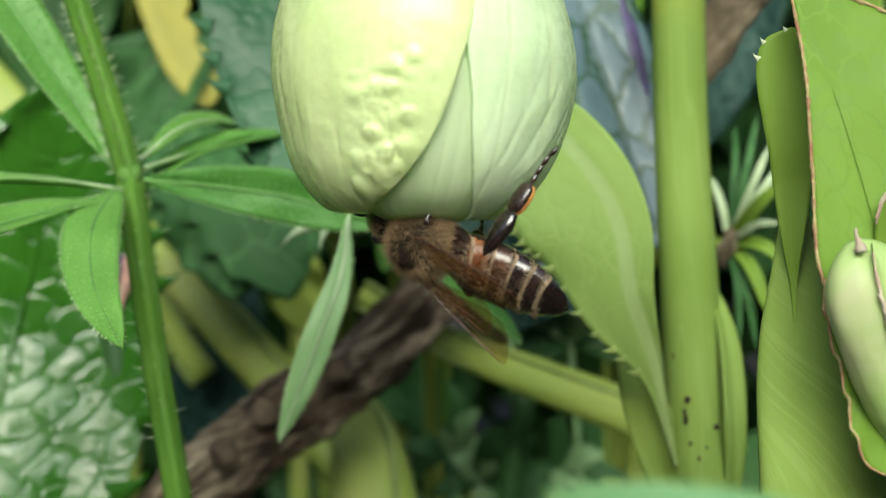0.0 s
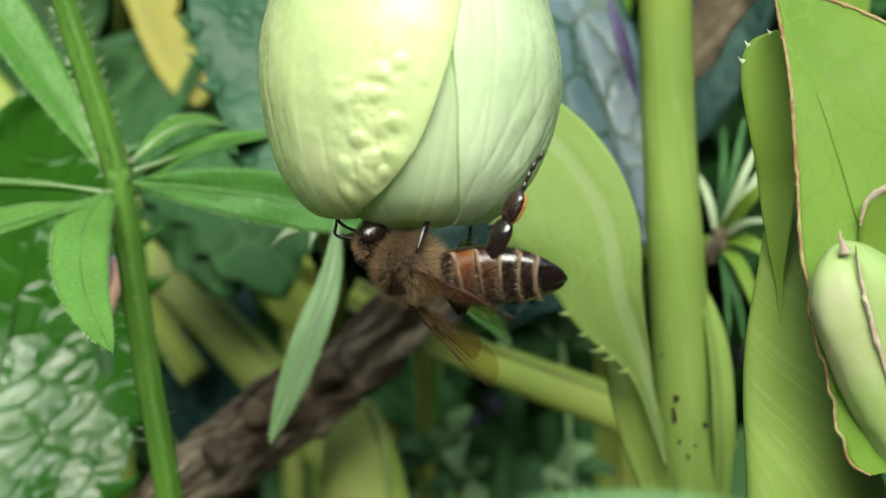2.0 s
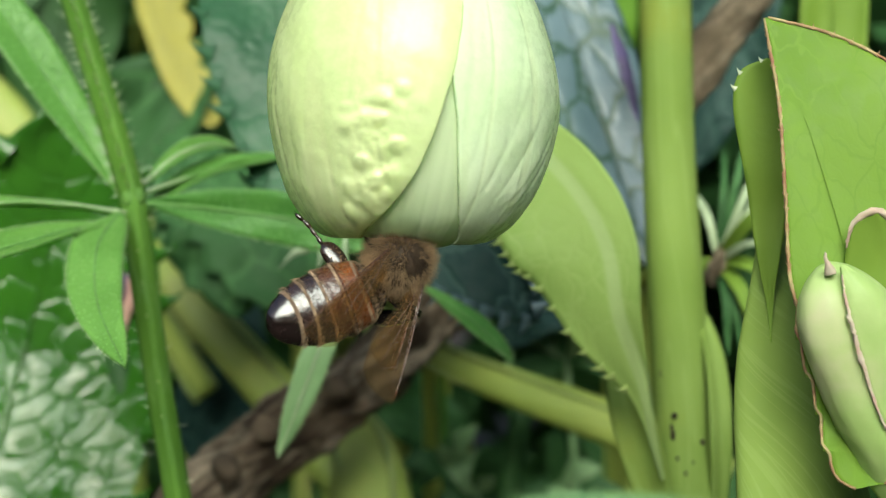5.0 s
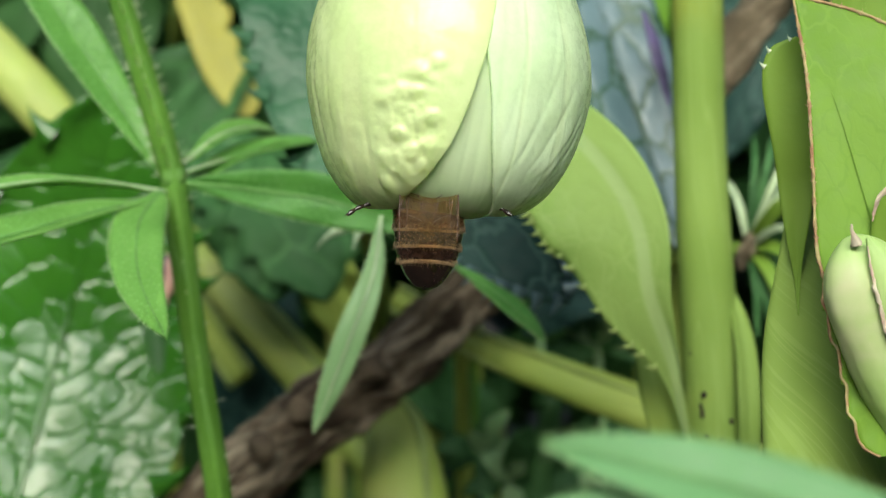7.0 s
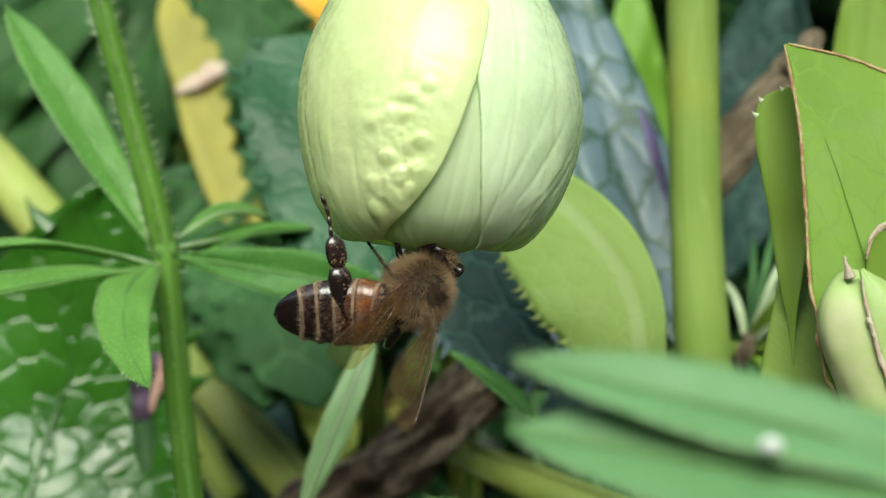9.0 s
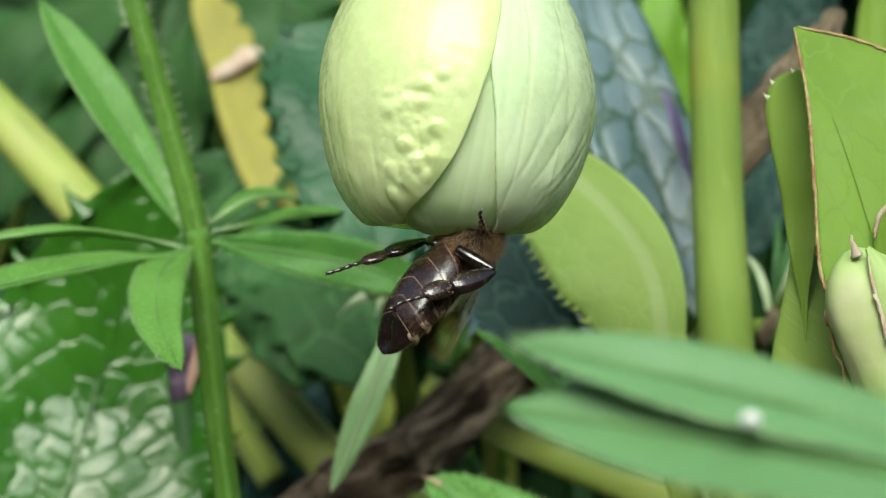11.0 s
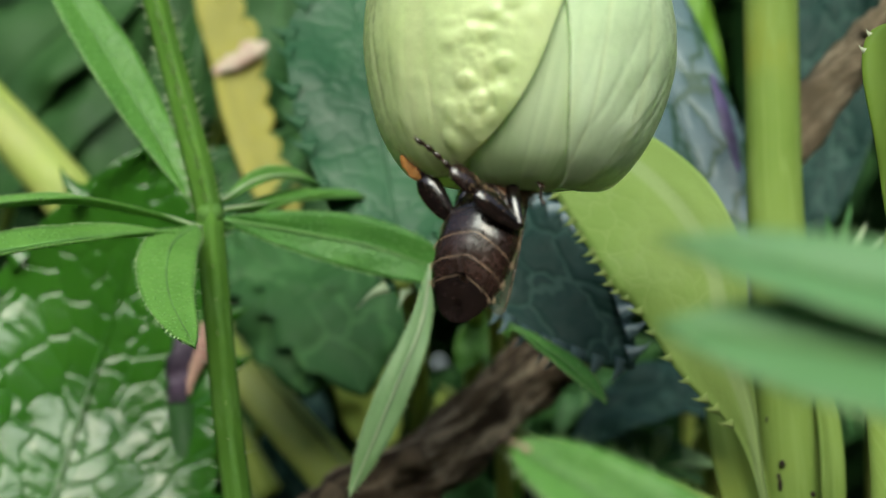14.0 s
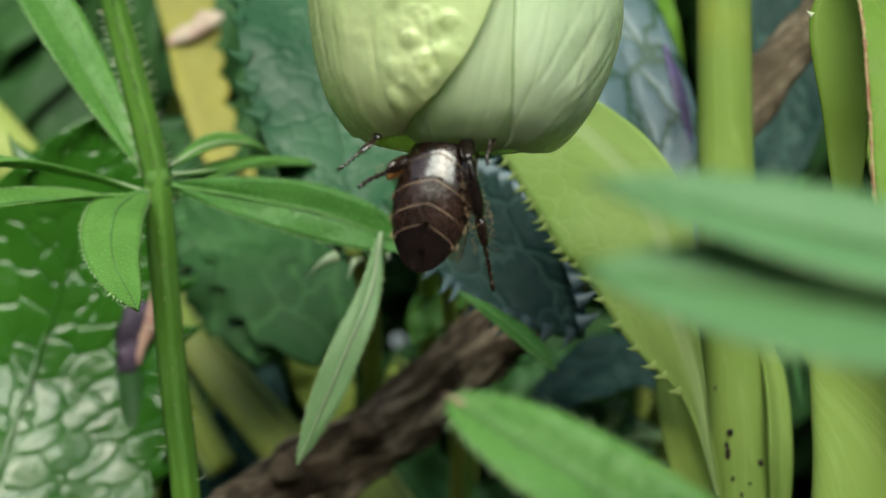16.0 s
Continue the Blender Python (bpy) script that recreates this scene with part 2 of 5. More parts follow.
BAND_THIN = material("bee_band_thin", (0.24, 0.16, 0.10), (0.08, 0.05, 0.03), 2500, 700, 0.5, 0.5)
EYE = material("bee_eye", (0.020, 0.012, 0.012), (0.014, 0.009, 0.009), 4000, 500, 0.22, 0.2, coat=0.6, spec=0.6)
POLLEN = material("pollen", (0.42, 0.19, 0.04), (0.26, 0.10, 0.02), 2500, 900, 0.7, 1.0)

WING = bpy.data.materials.new("wing_membrane")
WING.use_nodes = True
wm, ml = WING.node_tree.nodes, WING.node_tree.links
wb, wt, wx = wm["Principled BSDF"], wm.new("ShaderNodeBsdfTransparent"), wm.new("ShaderNodeMixShader")
wb.inputs["Base Color"].default_value, wb.inputs["Roughness"].default_value = (0.34, 0.25, 0.14, 1), 0.18
wt.inputs[0].default_value, wx.inputs[0].default_value = (0.93, 0.86, 0.73, 1), 0.045
ml.new(wt.outputs[0], wx.inputs[1]), ml.new(wb.outputs[0], wx.inputs[2]), ml.new(wx.outputs[0], wm["Material Output"].inputs[0])
# clear water drop: white base colour stands in for its bright highlight
WATER = material("droplet_white_glint", (0.86, 0.89, 0.86), (0.80, 0.84, 0.80), 3000, 900, 0.12, 0.1, 0.2, coat=0.8, coat_rough=0.05)


# ---- builders ----
def part(name, bm, mat, parent=None, label="", smooth=True):
    """Links a bmesh as one mesh object under a thing or a part."""
    me = bpy.data.meshes.new(name)
    if smooth:
        for f in bm.faces:
            f.smooth = True
    bm.to_mesh(me)
    bm.free()
    me.materials.append(mat)
    ob = new(name, me)
    if parent is not None:
        ob.parent = parent
    if label:
        ob["label"] = label
    return ob


def spread(stops, s):
    """Smooth run through (place, value) stops."""
    for (a, u), (b, v) in zip(stops, stops[1:]):
        if s <= b:
            k = min(max((s - a) / (b - a), 0), 1)
            k = k * k * (3 - 2 * k) if len(stops) < 4 else k
            return u + (v - u) * k
    return stops[-1][1]


def bend(stops, s):
    """The same, as one smooth curve through all stops."""
    for i in range(len(stops) - 1):
        if s <= stops[i + 1][0] or i == len(stops) - 2:
            (a, u), (b, v) = stops[i], stops[i + 1]
            k = min(max((s - a) / (b - a), 0), 1)
            p = stops[max(i - 1, 0)]
            q = stops[min(i + 2, len(stops) - 1)]
            m0 = (v - p[1]) / max(b - p[0], 1e-9) * (b - a)
            m1 = (q[1] - u) / max(q[0] - a, 1e-9) * (b - a)
            return (2 * k**3 - 3 * k * k + 1) * u + (k**3 - 2 * k * k + k) * m0 + (3 * k * k - 2 * k**3) * v + (k**3 - k * k) * m1


def spline(pts, n):
    """n + 1 points evenly along a smooth curve through pts."""
    p = [Vector(q) for q in pts]
    gap = [(b - a).length for a, b in zip(p, p[1:])]
    way = [(p[1] - p[0]).normalized(), *((c - a).normalized() for a, c in zip(p, p[2:])), (p[-1] - p[-2]).normalized()]
    raw = []
    for i in range(len(p) - 1):
        a, b, u, v = p[i], p[i + 1], way[i] * gap[i], way[i + 1] * gap[i]
        for k in range(16):
            t = k / 16
            raw.append((2 * t**3 - 3 * t * t + 1) * a + (t**3 - 2 * t * t + t) * u + (3 * t * t - 2 * t**3) * b + (t**3 - t * t) * v)
    raw.append(p[-1])
    run = [0.0]
    for a, b in zip(raw, raw[1:]):
        run.append(run[-1] + (b - a).length)
    out, j = [], 0
    for k in range(n + 1):
        want = run[-1] * k / n
        while j < len(run) - 2 and run[j + 1] < want:
            j += 1
        f = (want - run[j]) / max(run[j + 1] - run[j], 1e-9)
        out.append(raw[j].lerp(raw[j + 1], min(f, 1)))
    return out, run[-1]


def tube(pts, radius, sides=12, n=30, rough=0.0, ridges=0, flat=1.0, bm=None, seed=0.0, caps=True):
    """A stem along pts. radius: number or stops along it. rough: knobbly relief as a share of the radius. ridges: corners of an angular stem."""
    bm = bm or bmesh.new()
    uv = bm.loops.layers.uv.verify()
    line, length = spline(pts, n)
    stops = radius if isinstance(radius, (list, tuple)) else [(0, radius), (1, radius)]
    side, rings = None, []
    for k, c in enumerate(line):
        t = (line[min(k + 1, n)] - line[max(k - 1, 0)]).normalized()
        if side is None:
            side = t.cross(Vector((0.3, -1, 0.2))).normalized()
        side = (side - t * side.dot(t)).normalized()
        up = t.cross(side)
        r = max(bend(stops, k / n), 1e-5)
        ring = []
        for i in range(sides):
            a = 2 * math.pi * i / sides
            q = r * (1 + (0.17 * math.cos(ridges * a) if ridges else 0))
            if rough:
                q *= 1 + rough * noise.fractal(Vector((math.cos(a) * 1.3, math.sin(a) * 1.3, k / n * length / r * 0.5 + seed)), 0.8, 2.0, 4)
            ring.append(bm.verts.new(c + side * math.cos(a) * q + up * math.sin(a) * q * flat))
        rings.append(ring)
    for k in range(n):
        for i in range(sides):
            j = (i + 1) % sides
            f = bm.faces.new((rings[k][i], rings[k][j], rings[k + 1][j], rings[k + 1][i]))
            for lp, (u, v) in zip(f.loops, ((i, k), (i + 1, k), (i + 1, k + 1), (i, k + 1))):
                lp[uv].uv = (u / sides * 6.28 * bend(stops, v / n), v / n * length)
    if caps:
        bm.faces.new(rings[0][::-1]), bm.faces.new(rings[-1])
    return bm


def cone(bm, base, tip, r, sides=4):
    """A fine hair, bristle or spine."""
    d = (tip - base).normalized()
    s = d.orthogonal().normalized()
    u = d.cross(s)
    ring = [bm.verts.new(base + r * (s * math.cos(6.283 * i / sides) + u * math.sin(6.283 * i / sides))) for i in range(sides)]
    top = bm.verts.new(tip)
    for i in range(sides):
        bm.faces.new((ring[i], ring[(i + 1) % sides], top))


LANCE = [(0, 0.10), (0.1, 0.35), (0.25, 0.68), (0.45, 0.95), (0.6, 1.0), (0.75, 0.88), (0.88, 0.55), (0.96, 0.22), (1, 0.02)]
OVAL = [(0, 0.12), (0.08, 0.45), (0.2, 0.78), (0.38, 1.0), (0.55, 0.98), (0.72, 0.80), (0.86, 0.52), (0.95, 0.24), (1, 0.02)]
STRAP = [(0, 0.55), (0.15, 0.8), (0.4, 1.0), (0.7, 0.92), (0.88, 0.6), (1, 0.05)]


def blade(pts, width, facing, shape=LANCE, fold=0.2, thick=0.00025, n=44, m=10, wave=0.0, scallop=0, scallop_depth=0.1, seed=0.0, skew=0.0, cup=0.0, shape2=None, relief=None):
    """A leaf blade round a midrib through pts: a folded, waved sheet with two sides and a rim. Returns its bmesh and its edge lines."""
    bm = bmesh.new()
    uv = bm.loops.layers.uv.verify()
    line, length = spline(pts, n)
    hint, top, low, edge = Vector(facing).normalized(), [], [], ([], [])
    for k, c in enumerate(line):
        t = (line[min(k + 1, n)] - line[max(k - 1, 0)]).normalized()
        side = t.cross(hint).normalized()
        nor = side.cross(t).normalized()
        s = k / n
        w = width * max(bend(shape, s), 0.01)
        if scallop:
            saw = (s * scallop) % 1.0
            w *= 1 - scallop_depth + scallop_depth * (2 * saw if scallop < 8 else 2 * math.sin(math.pi * min(0.12 + 0.88 * saw, 1)) ** 0.6)
        a, b = [], []
        for i in range(m + 1):
            q = 2 * i / m - 1
            ww = (w if q < 0 or not scallop or scallop < 8 else width * bend(shape, s)) * (1 + skew * (1 if q > 0 else -1))
            if shape2 and q > 0:
                ww = width * max(bend(shape2, s), 0.01)
            lift = abs(q) * ww * math.sin(fold) - cup * ww * q * q
            lift += wave * width * noise.noise(Vector((q * 1.5 + seed, s * 5, seed * 3.1))) * (0.4 + abs(q))
            lift += relief(q * ww, s * length) if relief else 0
            p = c + side * q * ww * math.cos(fold) + nor * lift
            a.append((bm.verts.new(p), q * ww, s * length))
            b.append((bm.verts.new(p - nor * thick), q * ww, s * length))
        top.append(a), low.append(b)
        edge[0].append((a[0][0].co.copy(), -side, t)), edge[1].append((a[-1][0].co.copy(), side, t))

    def face(*corners):
        f = bm.faces.new([v for v, _, _ in corners])
        for lp, (_, u, v) in zip(f.loops, corners):
            lp[uv].uv = (u + seed, v)

    for k in range(n):
        for i in range(m):
            face(top[k][i], top[k][i + 1], top[k + 1][i + 1], top[k + 1][i])
            face(low[k][i], low[k + 1][i], low[k + 1][i + 1], low[k][i + 1])
        face(top[k][0], top[k + 1][0], low[k + 1][0], low[k][0])
        face(top[k][m], low[k][m], low[k + 1][m], top[k + 1][m])
    return bm, edge


def blistered(cell, stretch, slant, height, coarse=2.8, fine=0.42, dome=0.25):
    """Relief of a net-veined leaf: cells bulging between sunken veins at two sizes, drawn out along the side veins."""
    ca, sa = math.cos(slant), math.sin(slant)

    def swell(u, v):
        side = 1 if u > 0 else -1
        x, y = (abs(u) * ca + v * sa) / (cell * stretch), (v * ca - abs(u) * sa) / cell
        wob = 0.35 * noise.noise(Vector((x * 0.9, y * 0.9, side)))
        total = 0.0
        for scale, share in ((1.0, fine), (1 / coarse, 1 - fine)):
            d, _ = noise.voronoi(Vector((x * scale + wob, y * scale - wob, side * 7.3)))
            e = min(max((d[1] - d[0]) / (0.17 if scale == 1.0 else 0.13), 0), 1)
            total += share * (e * e * (3 - 2 * e) - dome * d[0])
        return height * total
    return swell


def spines(edge, parent, mat, count, size, lo=0.05, hi=0.95, seed=1, lean=0.6, name="spine"):
    """Teeth along a leaf's edge, each a small curved thorn of its own."""
    rnd = random.Random(seed)
    bm = bmesh.new()
    rings = []
    for c, r in ((Vector((0, 0, -0.5)), 0.48), (Vector((0.03, 0, 0.1)), 0.26), (Vector((0.14, 0, 0.65)), 0.10)):
        rings.append([bm.verts.new(c + Vector((r * math.cos(1.0472 * i) * 1.3, 0.6 * r * math.sin(1.0472 * i), 0))) for i in range(6)])
    top = bm.verts.new((0.42, 0, 1.15))
    for a, b in zip(rings, rings[1:]):
        for i in range(6):
            bm.faces.new((a[i], a[(i + 1) % 6], b[(i + 1) % 6], b[i]))
    for i in range(6):
        bm.faces.new((rings[-1][i], rings[-1][(i + 1) % 6], top))
    me = bpy.data.meshes.new(name)
    for f in bm.faces:
        f.smooth = True
    bm.to_mesh(me)
    bm.free()
    me.materials.append(mat)
    for k in range(count):
        i = int((lo + (hi - lo) * (k + rnd.uniform(-0.2, 0.2)) / max(count - 1, 1)) * (len(edge) - 1))
        i = min(max(i, 0), len(edge) - 1)
        p, side, t = edge[i]
        d = (side + t * lean * rnd.uniform(0.7, 1.2)).normalized()
        ob = new(name, me)
        ob.parent = parent
        q = d.to_track_quat("Z", "X")
        h = size * rnd.uniform(0.75, 1.15)
        ob.matrix_basis = Matrix.LocRotScale(p, q, (h, h, h))


def rib(pts, width, facing, parent, mat, lift=0.00016, name="midrib", taper=0.3):
    """A raised midrib along a leaf."""
    off = Vector(facing).normalized() * lift
    return part(name, tube([Vector(p) + off for p in pts], [(0, width), (1, width * taper)], 6, 24, flat=0.5), mat, parent)


def hairs(bm, spots, length, r, rnd):
    for p, d in spots:
        cone(bm, p, p + d.normalized() * length * rnd.uniform(0.5, 1.2), r, 3)


def thing(name, label, category, group="", kind=""):
    return tagged(new(name), label, category, group, kind)


# ---- ground ----
def make_ground():
    bm = bmesh.new()
    uv = bm.loops.layers.uv.verify()
    ticks = [-300, -60, -12, -3, -1.2] + [-0.6 + 0.04 * i for i in range(46)] + [1.6, 3, 12, 60, 300]
    grid = [[bm.verts.new((x, y, 0.02 * noise.fractal(Vector((x * 6, y * 6, 0)), 1, 2, 4) if abs(x) < 2 and abs(y) < 2 else 0)) for x in ticks] for y in ticks]
    for a, b in zip(grid, grid[1:]):
        for i in range(len(ticks) - 1):
            f = bm.faces.new((a[i], a[i + 1], b[i + 1], b[i]))
            for lp in f.loops:
                lp[uv].uv = lp.vert.co.xy
    ob = part("ground", bm, SOIL)
    tagged(ob, "dark crumbly garden soil under the plants", "ground", kind="structure")


make_ground()


# ---- hellebore flower: a nodding bell of overlapping pale sepals ----
FX, FY, FZ = -0.0012, 0.1110, 0.2228
BELL = [(0.0, 0.0041), (0.0006, 0.0057), (0.0021, 0.0076), (0.0046, 0.0091), (0.0085, 0.01015), (0.0118, 0.01045), (0.015, 0.0101),
        (0.018, 0.0092), (0.021, 0.0076), (0.0235, 0.0056), (0.0255, 0.0034), (0.027, 0.0012)]


def sepal(flower, left, right, rise, gap, mat, blisters=(), label="", n=130, m=110, tip=0.0, crisp=False, slope=0.0, grooves=()):
    """One sepal of the bell. left, right: its edges, stops of (height, degrees from the front). rise: height of its lowest edge.
    gap: how far it stands out from the bell. blisters: raised dimples at (degrees, height, size, lift).
    slope: how far its lower edge rises towards its right end, or, below zero, towards its left. grooves: sunken veins (degrees, height, degrees, height, depth, width)."""
    bm = bmesh.new()
    uv = bm.loops.layers.uv.verify()
    sides = []
    for depth in (0.0, -0.00035):
        rows = []
        for k in range(n + 1):
            row = []
            for i in range(m + 1):
                q = i / m
                edge = (2 * q - 1) ** 2
                low = rise + tip * edge**4 + (slope * q**3 if slope > 0 else -slope * (1 - q) ** 3)
                h = low + (0.027 - low) * (k / n) ** 1.25
                lo, hi = bend(left, h), bend(right, h)
                a = radians(lo + (hi - lo) * q)
                r = bend(BELL, h) + gap + depth
                r += 0.00010 * noise.fractal(Vector((a * 3 + gap * 9e3, h * 260, gap * 5e4)), 1, 2, 3)
                r -= 0.00025 * edge**4
                if blisters:
                    r += 0.00016 * noise.fractal(Vector((a * 9, h * 900, 1.7)), 0.9, 2.0, 3) * math.exp(-((math.degrees(a) + 11) / 13) ** 2 - ((h - 0.0066) / 0.0038) ** 2)
                r += 0.00010 * noise.noise(Vector((a * 4 + gap * 3e4, h * 130, 3.0))) * (1 - edge)
                for (ba, bh, size, lift) in blisters:
                    e = ((math.degrees(a) - ba) / (size * 6200)) ** 2 + ((h - bh) / size) ** 2
                    r += lift * math.exp(-e * e * 0.7 - e * 0.3 if crisp else -e * 1.2)
                for (ga, gh, gb, gt, depth_g, wide) in grooves:
                    f = (h - gh) / (gt - gh)
                    mid = ga + (gb - ga) * f ** 0.8 if f > 0 else ga
                    ends = min(max((f + 0.25) / 0.3, 0), 1) * min(max((1.3 - f) / 0.5, 0), 1)
                    off = radians(math.degrees(a) - mid) * 0.010 / wide
                    r -= 0.42 * depth_g * ends * (math.exp(-off * off) - 0.30 * math.exp(-((abs(off) - 2.4) / 1.4) ** 2))
                row.append((bm.verts.new((r * math.sin(a), -r * math.cos(a), h)), (a * 0.0105 + gap, h)))
            rows.append(row)
        sides.append(rows)

    def face(*c):
        f = bm.faces.new([v for v, _ in c])
        for lp, (_, w) in zip(f.loops, c):
            lp[uv].uv = w

    o, b = sides
    for k in range(n):
        for i in range(m):
            face(o[k][i], o[k][i + 1], o[k + 1][i + 1], o[k + 1][i])
            face(b[k][i], b[k + 1][i], b[k + 1][i + 1], b[k][i + 1])
        face(o[k][0], o[k + 1][0], b[k + 1][0], b[k][0])
        face(o[k][m], b[k][m], b[k + 1][m], o[k + 1][m])
    for i in range(m):
        face(o[0][i], b[0][i], b[0][i + 1], o[0][i + 1])
    return part("sepal", bm, mat, flower, label)


def make_flower():
    flower = thing("hellebore_flower", "pale yellow-green nodding hellebore flower with overlapping sepals", "flower")
    flower.matrix_world = pose(FX, FY, FZ)
    rnd = random.Random(5)
    dimples = [(-9.5, 0.0103, 0.00062, 0.00026), (-4.6, 0.0070, 0.00055, 0.00024), (-19.6, 0.0059, 0.00050, 0.00024), (-11, 0.0089, 0.00040, 0.0002), (-6.3, 0.0051, 0.0006, 0.0002), (-2.3, 0.0109, 0.0005, 0.0002),
               (-14, 0.0046, 0.0006, 0.0002), (-27, 0.0042, 0.0006, 0.00018), (-19, 0.0032, 0.0006, 0.00022), (-10, 0.0036, 0.0005, 0.0002), (-30, 0.0024, 0.0006, 0.0002)]
    for _ in range(46):
        dimples.append((rnd.gauss(-15, 8), rnd.uniform(0.0020, 0.0104), rnd.uniform(0.00035, 0.0007), rnd.uniform(0.00003, 0.00008)))
    for _ in range(60):
        dimples.append((rnd.gauss(-14, 8), rnd.uniform(0.0018, 0.0110), rnd.uniform(0.00018, 0.00032), rnd.uniform(0.000015, 0.00004)))
    sepal(flower, [(0, -115), (0.027, -120)], [(0.0004, -46), (0.00094, -33.8), (0.00236, -13.5), (0.00468, 0.9), (0.00757, 9.2), (0.00992, 13.5), (0.01218, 17.3), (0.018, 24), (0.027, 30)], 0.0007, 0.0005, PETAL, dimples, "", 190, 190, crisp=True, slope=-0.0020,
          grooves=[(-40, 0.001, -30, 0.012, 0.00005, 0.0002), (-50, 0.001, -42, 0.014, 0.00007, 0.00022), (-58, 0.001, -53, 0.013, 0.00006, 0.0002), (-68, 0.0015, -64, 0.015, 0.00006, 0.0002), (2, 0.0085, 12, 0.016, 0.00005, 0.0002), (-8, 0.0115, 0, 0.019, 0.00004, 0.0002), (-24, 0.0095, -18, 0.018, 0.00005, 0.0002)])
    sepal(flower, [(0, 42), (0.00013, 41.4), (0.00192, 28.9), (0.0045, 22.7), (0.00809, 20.1), (0.01218, 17.0), (0.018, 14), (0.027, 12)], [(0, 124), (0.027, 124)], 0.0002, 0.0003, PETAL_PALE,
          [(84, 0.0100, 0.0060, 0.0005), (45, 0.0115, 0.0022, 0.0002), (56, 0.0040, 0.0012, 0.00022), (62, 0.0060, 0.0012, 0.00018), (50, 0.0078, 0.0012, 0.00012), (40, 0.016, 0.0022, 0.0002)], "whitish green sepal", slope=0.0022,
          grooves=[(31, 0.0030, 50, 0.0105, 0.00009, 0.00022), (43, 0.0034, 62, 0.0100, 0.00010, 0.00022), (52, 0.0030, 73, 0.0080, 0.00010, 0.00024), (26, 0.0052, 36, 0.0150, 0.00007, 0.0002), (60, 0.0030, 82, 0.0090, 0.00008, 0.0002), (36, 0.0042, 50, 0.0140, 0.00005, 0.00018), (68, 0.0046, 86, 0.0130, 0.00006, 0.0002), (22, 0.0075, 27, 0.0170, 0.00005, 0.0002)])
    sepal(flower, [(0, -46), (0.027, -10)], [(0, 54), (0.027, 40)], 0.0, -0.0004, PETAL_INNER, (), "greener inner sepal", tip=0.0016,
          grooves=[(5, 0.0010, 14, 0.0085, 0.00010, 0.0002), (14, 0.0012, 18, 0.0080, 0.00008, 0.0002), (-8, 0.0008, 4, 0.0060, 0.00006, 0.0002), (24, 0.0006, 22, 0.0060, 0.00005, 0.0002)])
    sepal(flower, [(0, 95), (0.027, 95)], [(0, 185), (0.027, 185)], 0.0018, -0.0003, PETAL_PALE)
    sepal(flower, [(0, 170), (0.027, 170)], [(0, 262), (0.027, 262)], 0.0018, 0.0002, PETAL)
    part("flower_stalk", tube([(0, 0, 0.0262), (0.0, 0.001, 0.034), (0.0005, 0.006, 0.050), (0.001, 0.030, 0.062), (0.002, 0.075, 0.050)], [(0, 0.0022), (0.3, 0.0016), (1, 0.0018)], 12, 30), STALK, flower)


make_flower()


# ---- cleavers: whorls of bristly lance leaves on a square stem ----
def bristly_stem(name, pts, r, parent, count=260, seed=3):
    ob = part(name, tube(pts, r, 16, 120, ridges=4), CLEAVER_STEM, parent)
    rnd, bm = random.Random(seed), bmesh.new()
    line, _ = spline(pts, 200)
    base = r if not isinstance(r, list) else None
    for _ in range(count):
        k = rnd.randrange(199)
        t = (line[k + 1] - line[k]).normalized()
        s = t.orthogonal().normalized()
        a = (rnd.randrange(4) + rnd.uniform(-0.08, 0.08)) * math.pi / 2 + 0.7
        d = s * math.cos(a) + t.cross(s) * math.sin(a)
        rr = base or spread(r, k / 200)
        cone(bm, line[k] + d * rr * 0.95, line[k] + d * (rr + rnd.uniform(0.0005, 0.0014)) - t * rnd.uniform(0.0, 0.0007), 0.000055, 3)
    part("bristles", bm, BRISTLE, ob, "short pale bristles", False)["kind"] = "stuff"
    return ob


def cleaver_leaf(parent, pts, width, facing, mat=None, shape=LANCE, fold=0.22, wave=0.08, seed=0.0, name="leaf", rib_mat=None, cup=0.0):
    bm, edge = blade(pts, width, facing, shape, fold, wave=wave, seed=seed, cup=cup)
    leaf = part(name, bm, mat or CLEAVER, parent)
    rib(pts, width * (0.07 if rib_mat else 0.04) + 0.00008, facing, leaf, rib_mat or CLEAVER_RIB, 0.00026 if rib_mat else 0.00016)
    rnd, hb = random.Random(int(seed * 100) + 5), bmesh.new()
    for side in edge:
        for p, out, t in side[2:-1]:
            for _ in range(3):
                q = p + t * rnd.uniform(-0.0003, 0.0003) - out * 0.00005
                cone(hb, q, q + (out * 0.8 + t * 0.6) * rnd.uniform(0.00018, 0.00052), 0.00005, 3)
    part("edge_bristles", hb, EDGE_HAIR, leaf, "", False)["kind"] = "stuff"
    return leaf


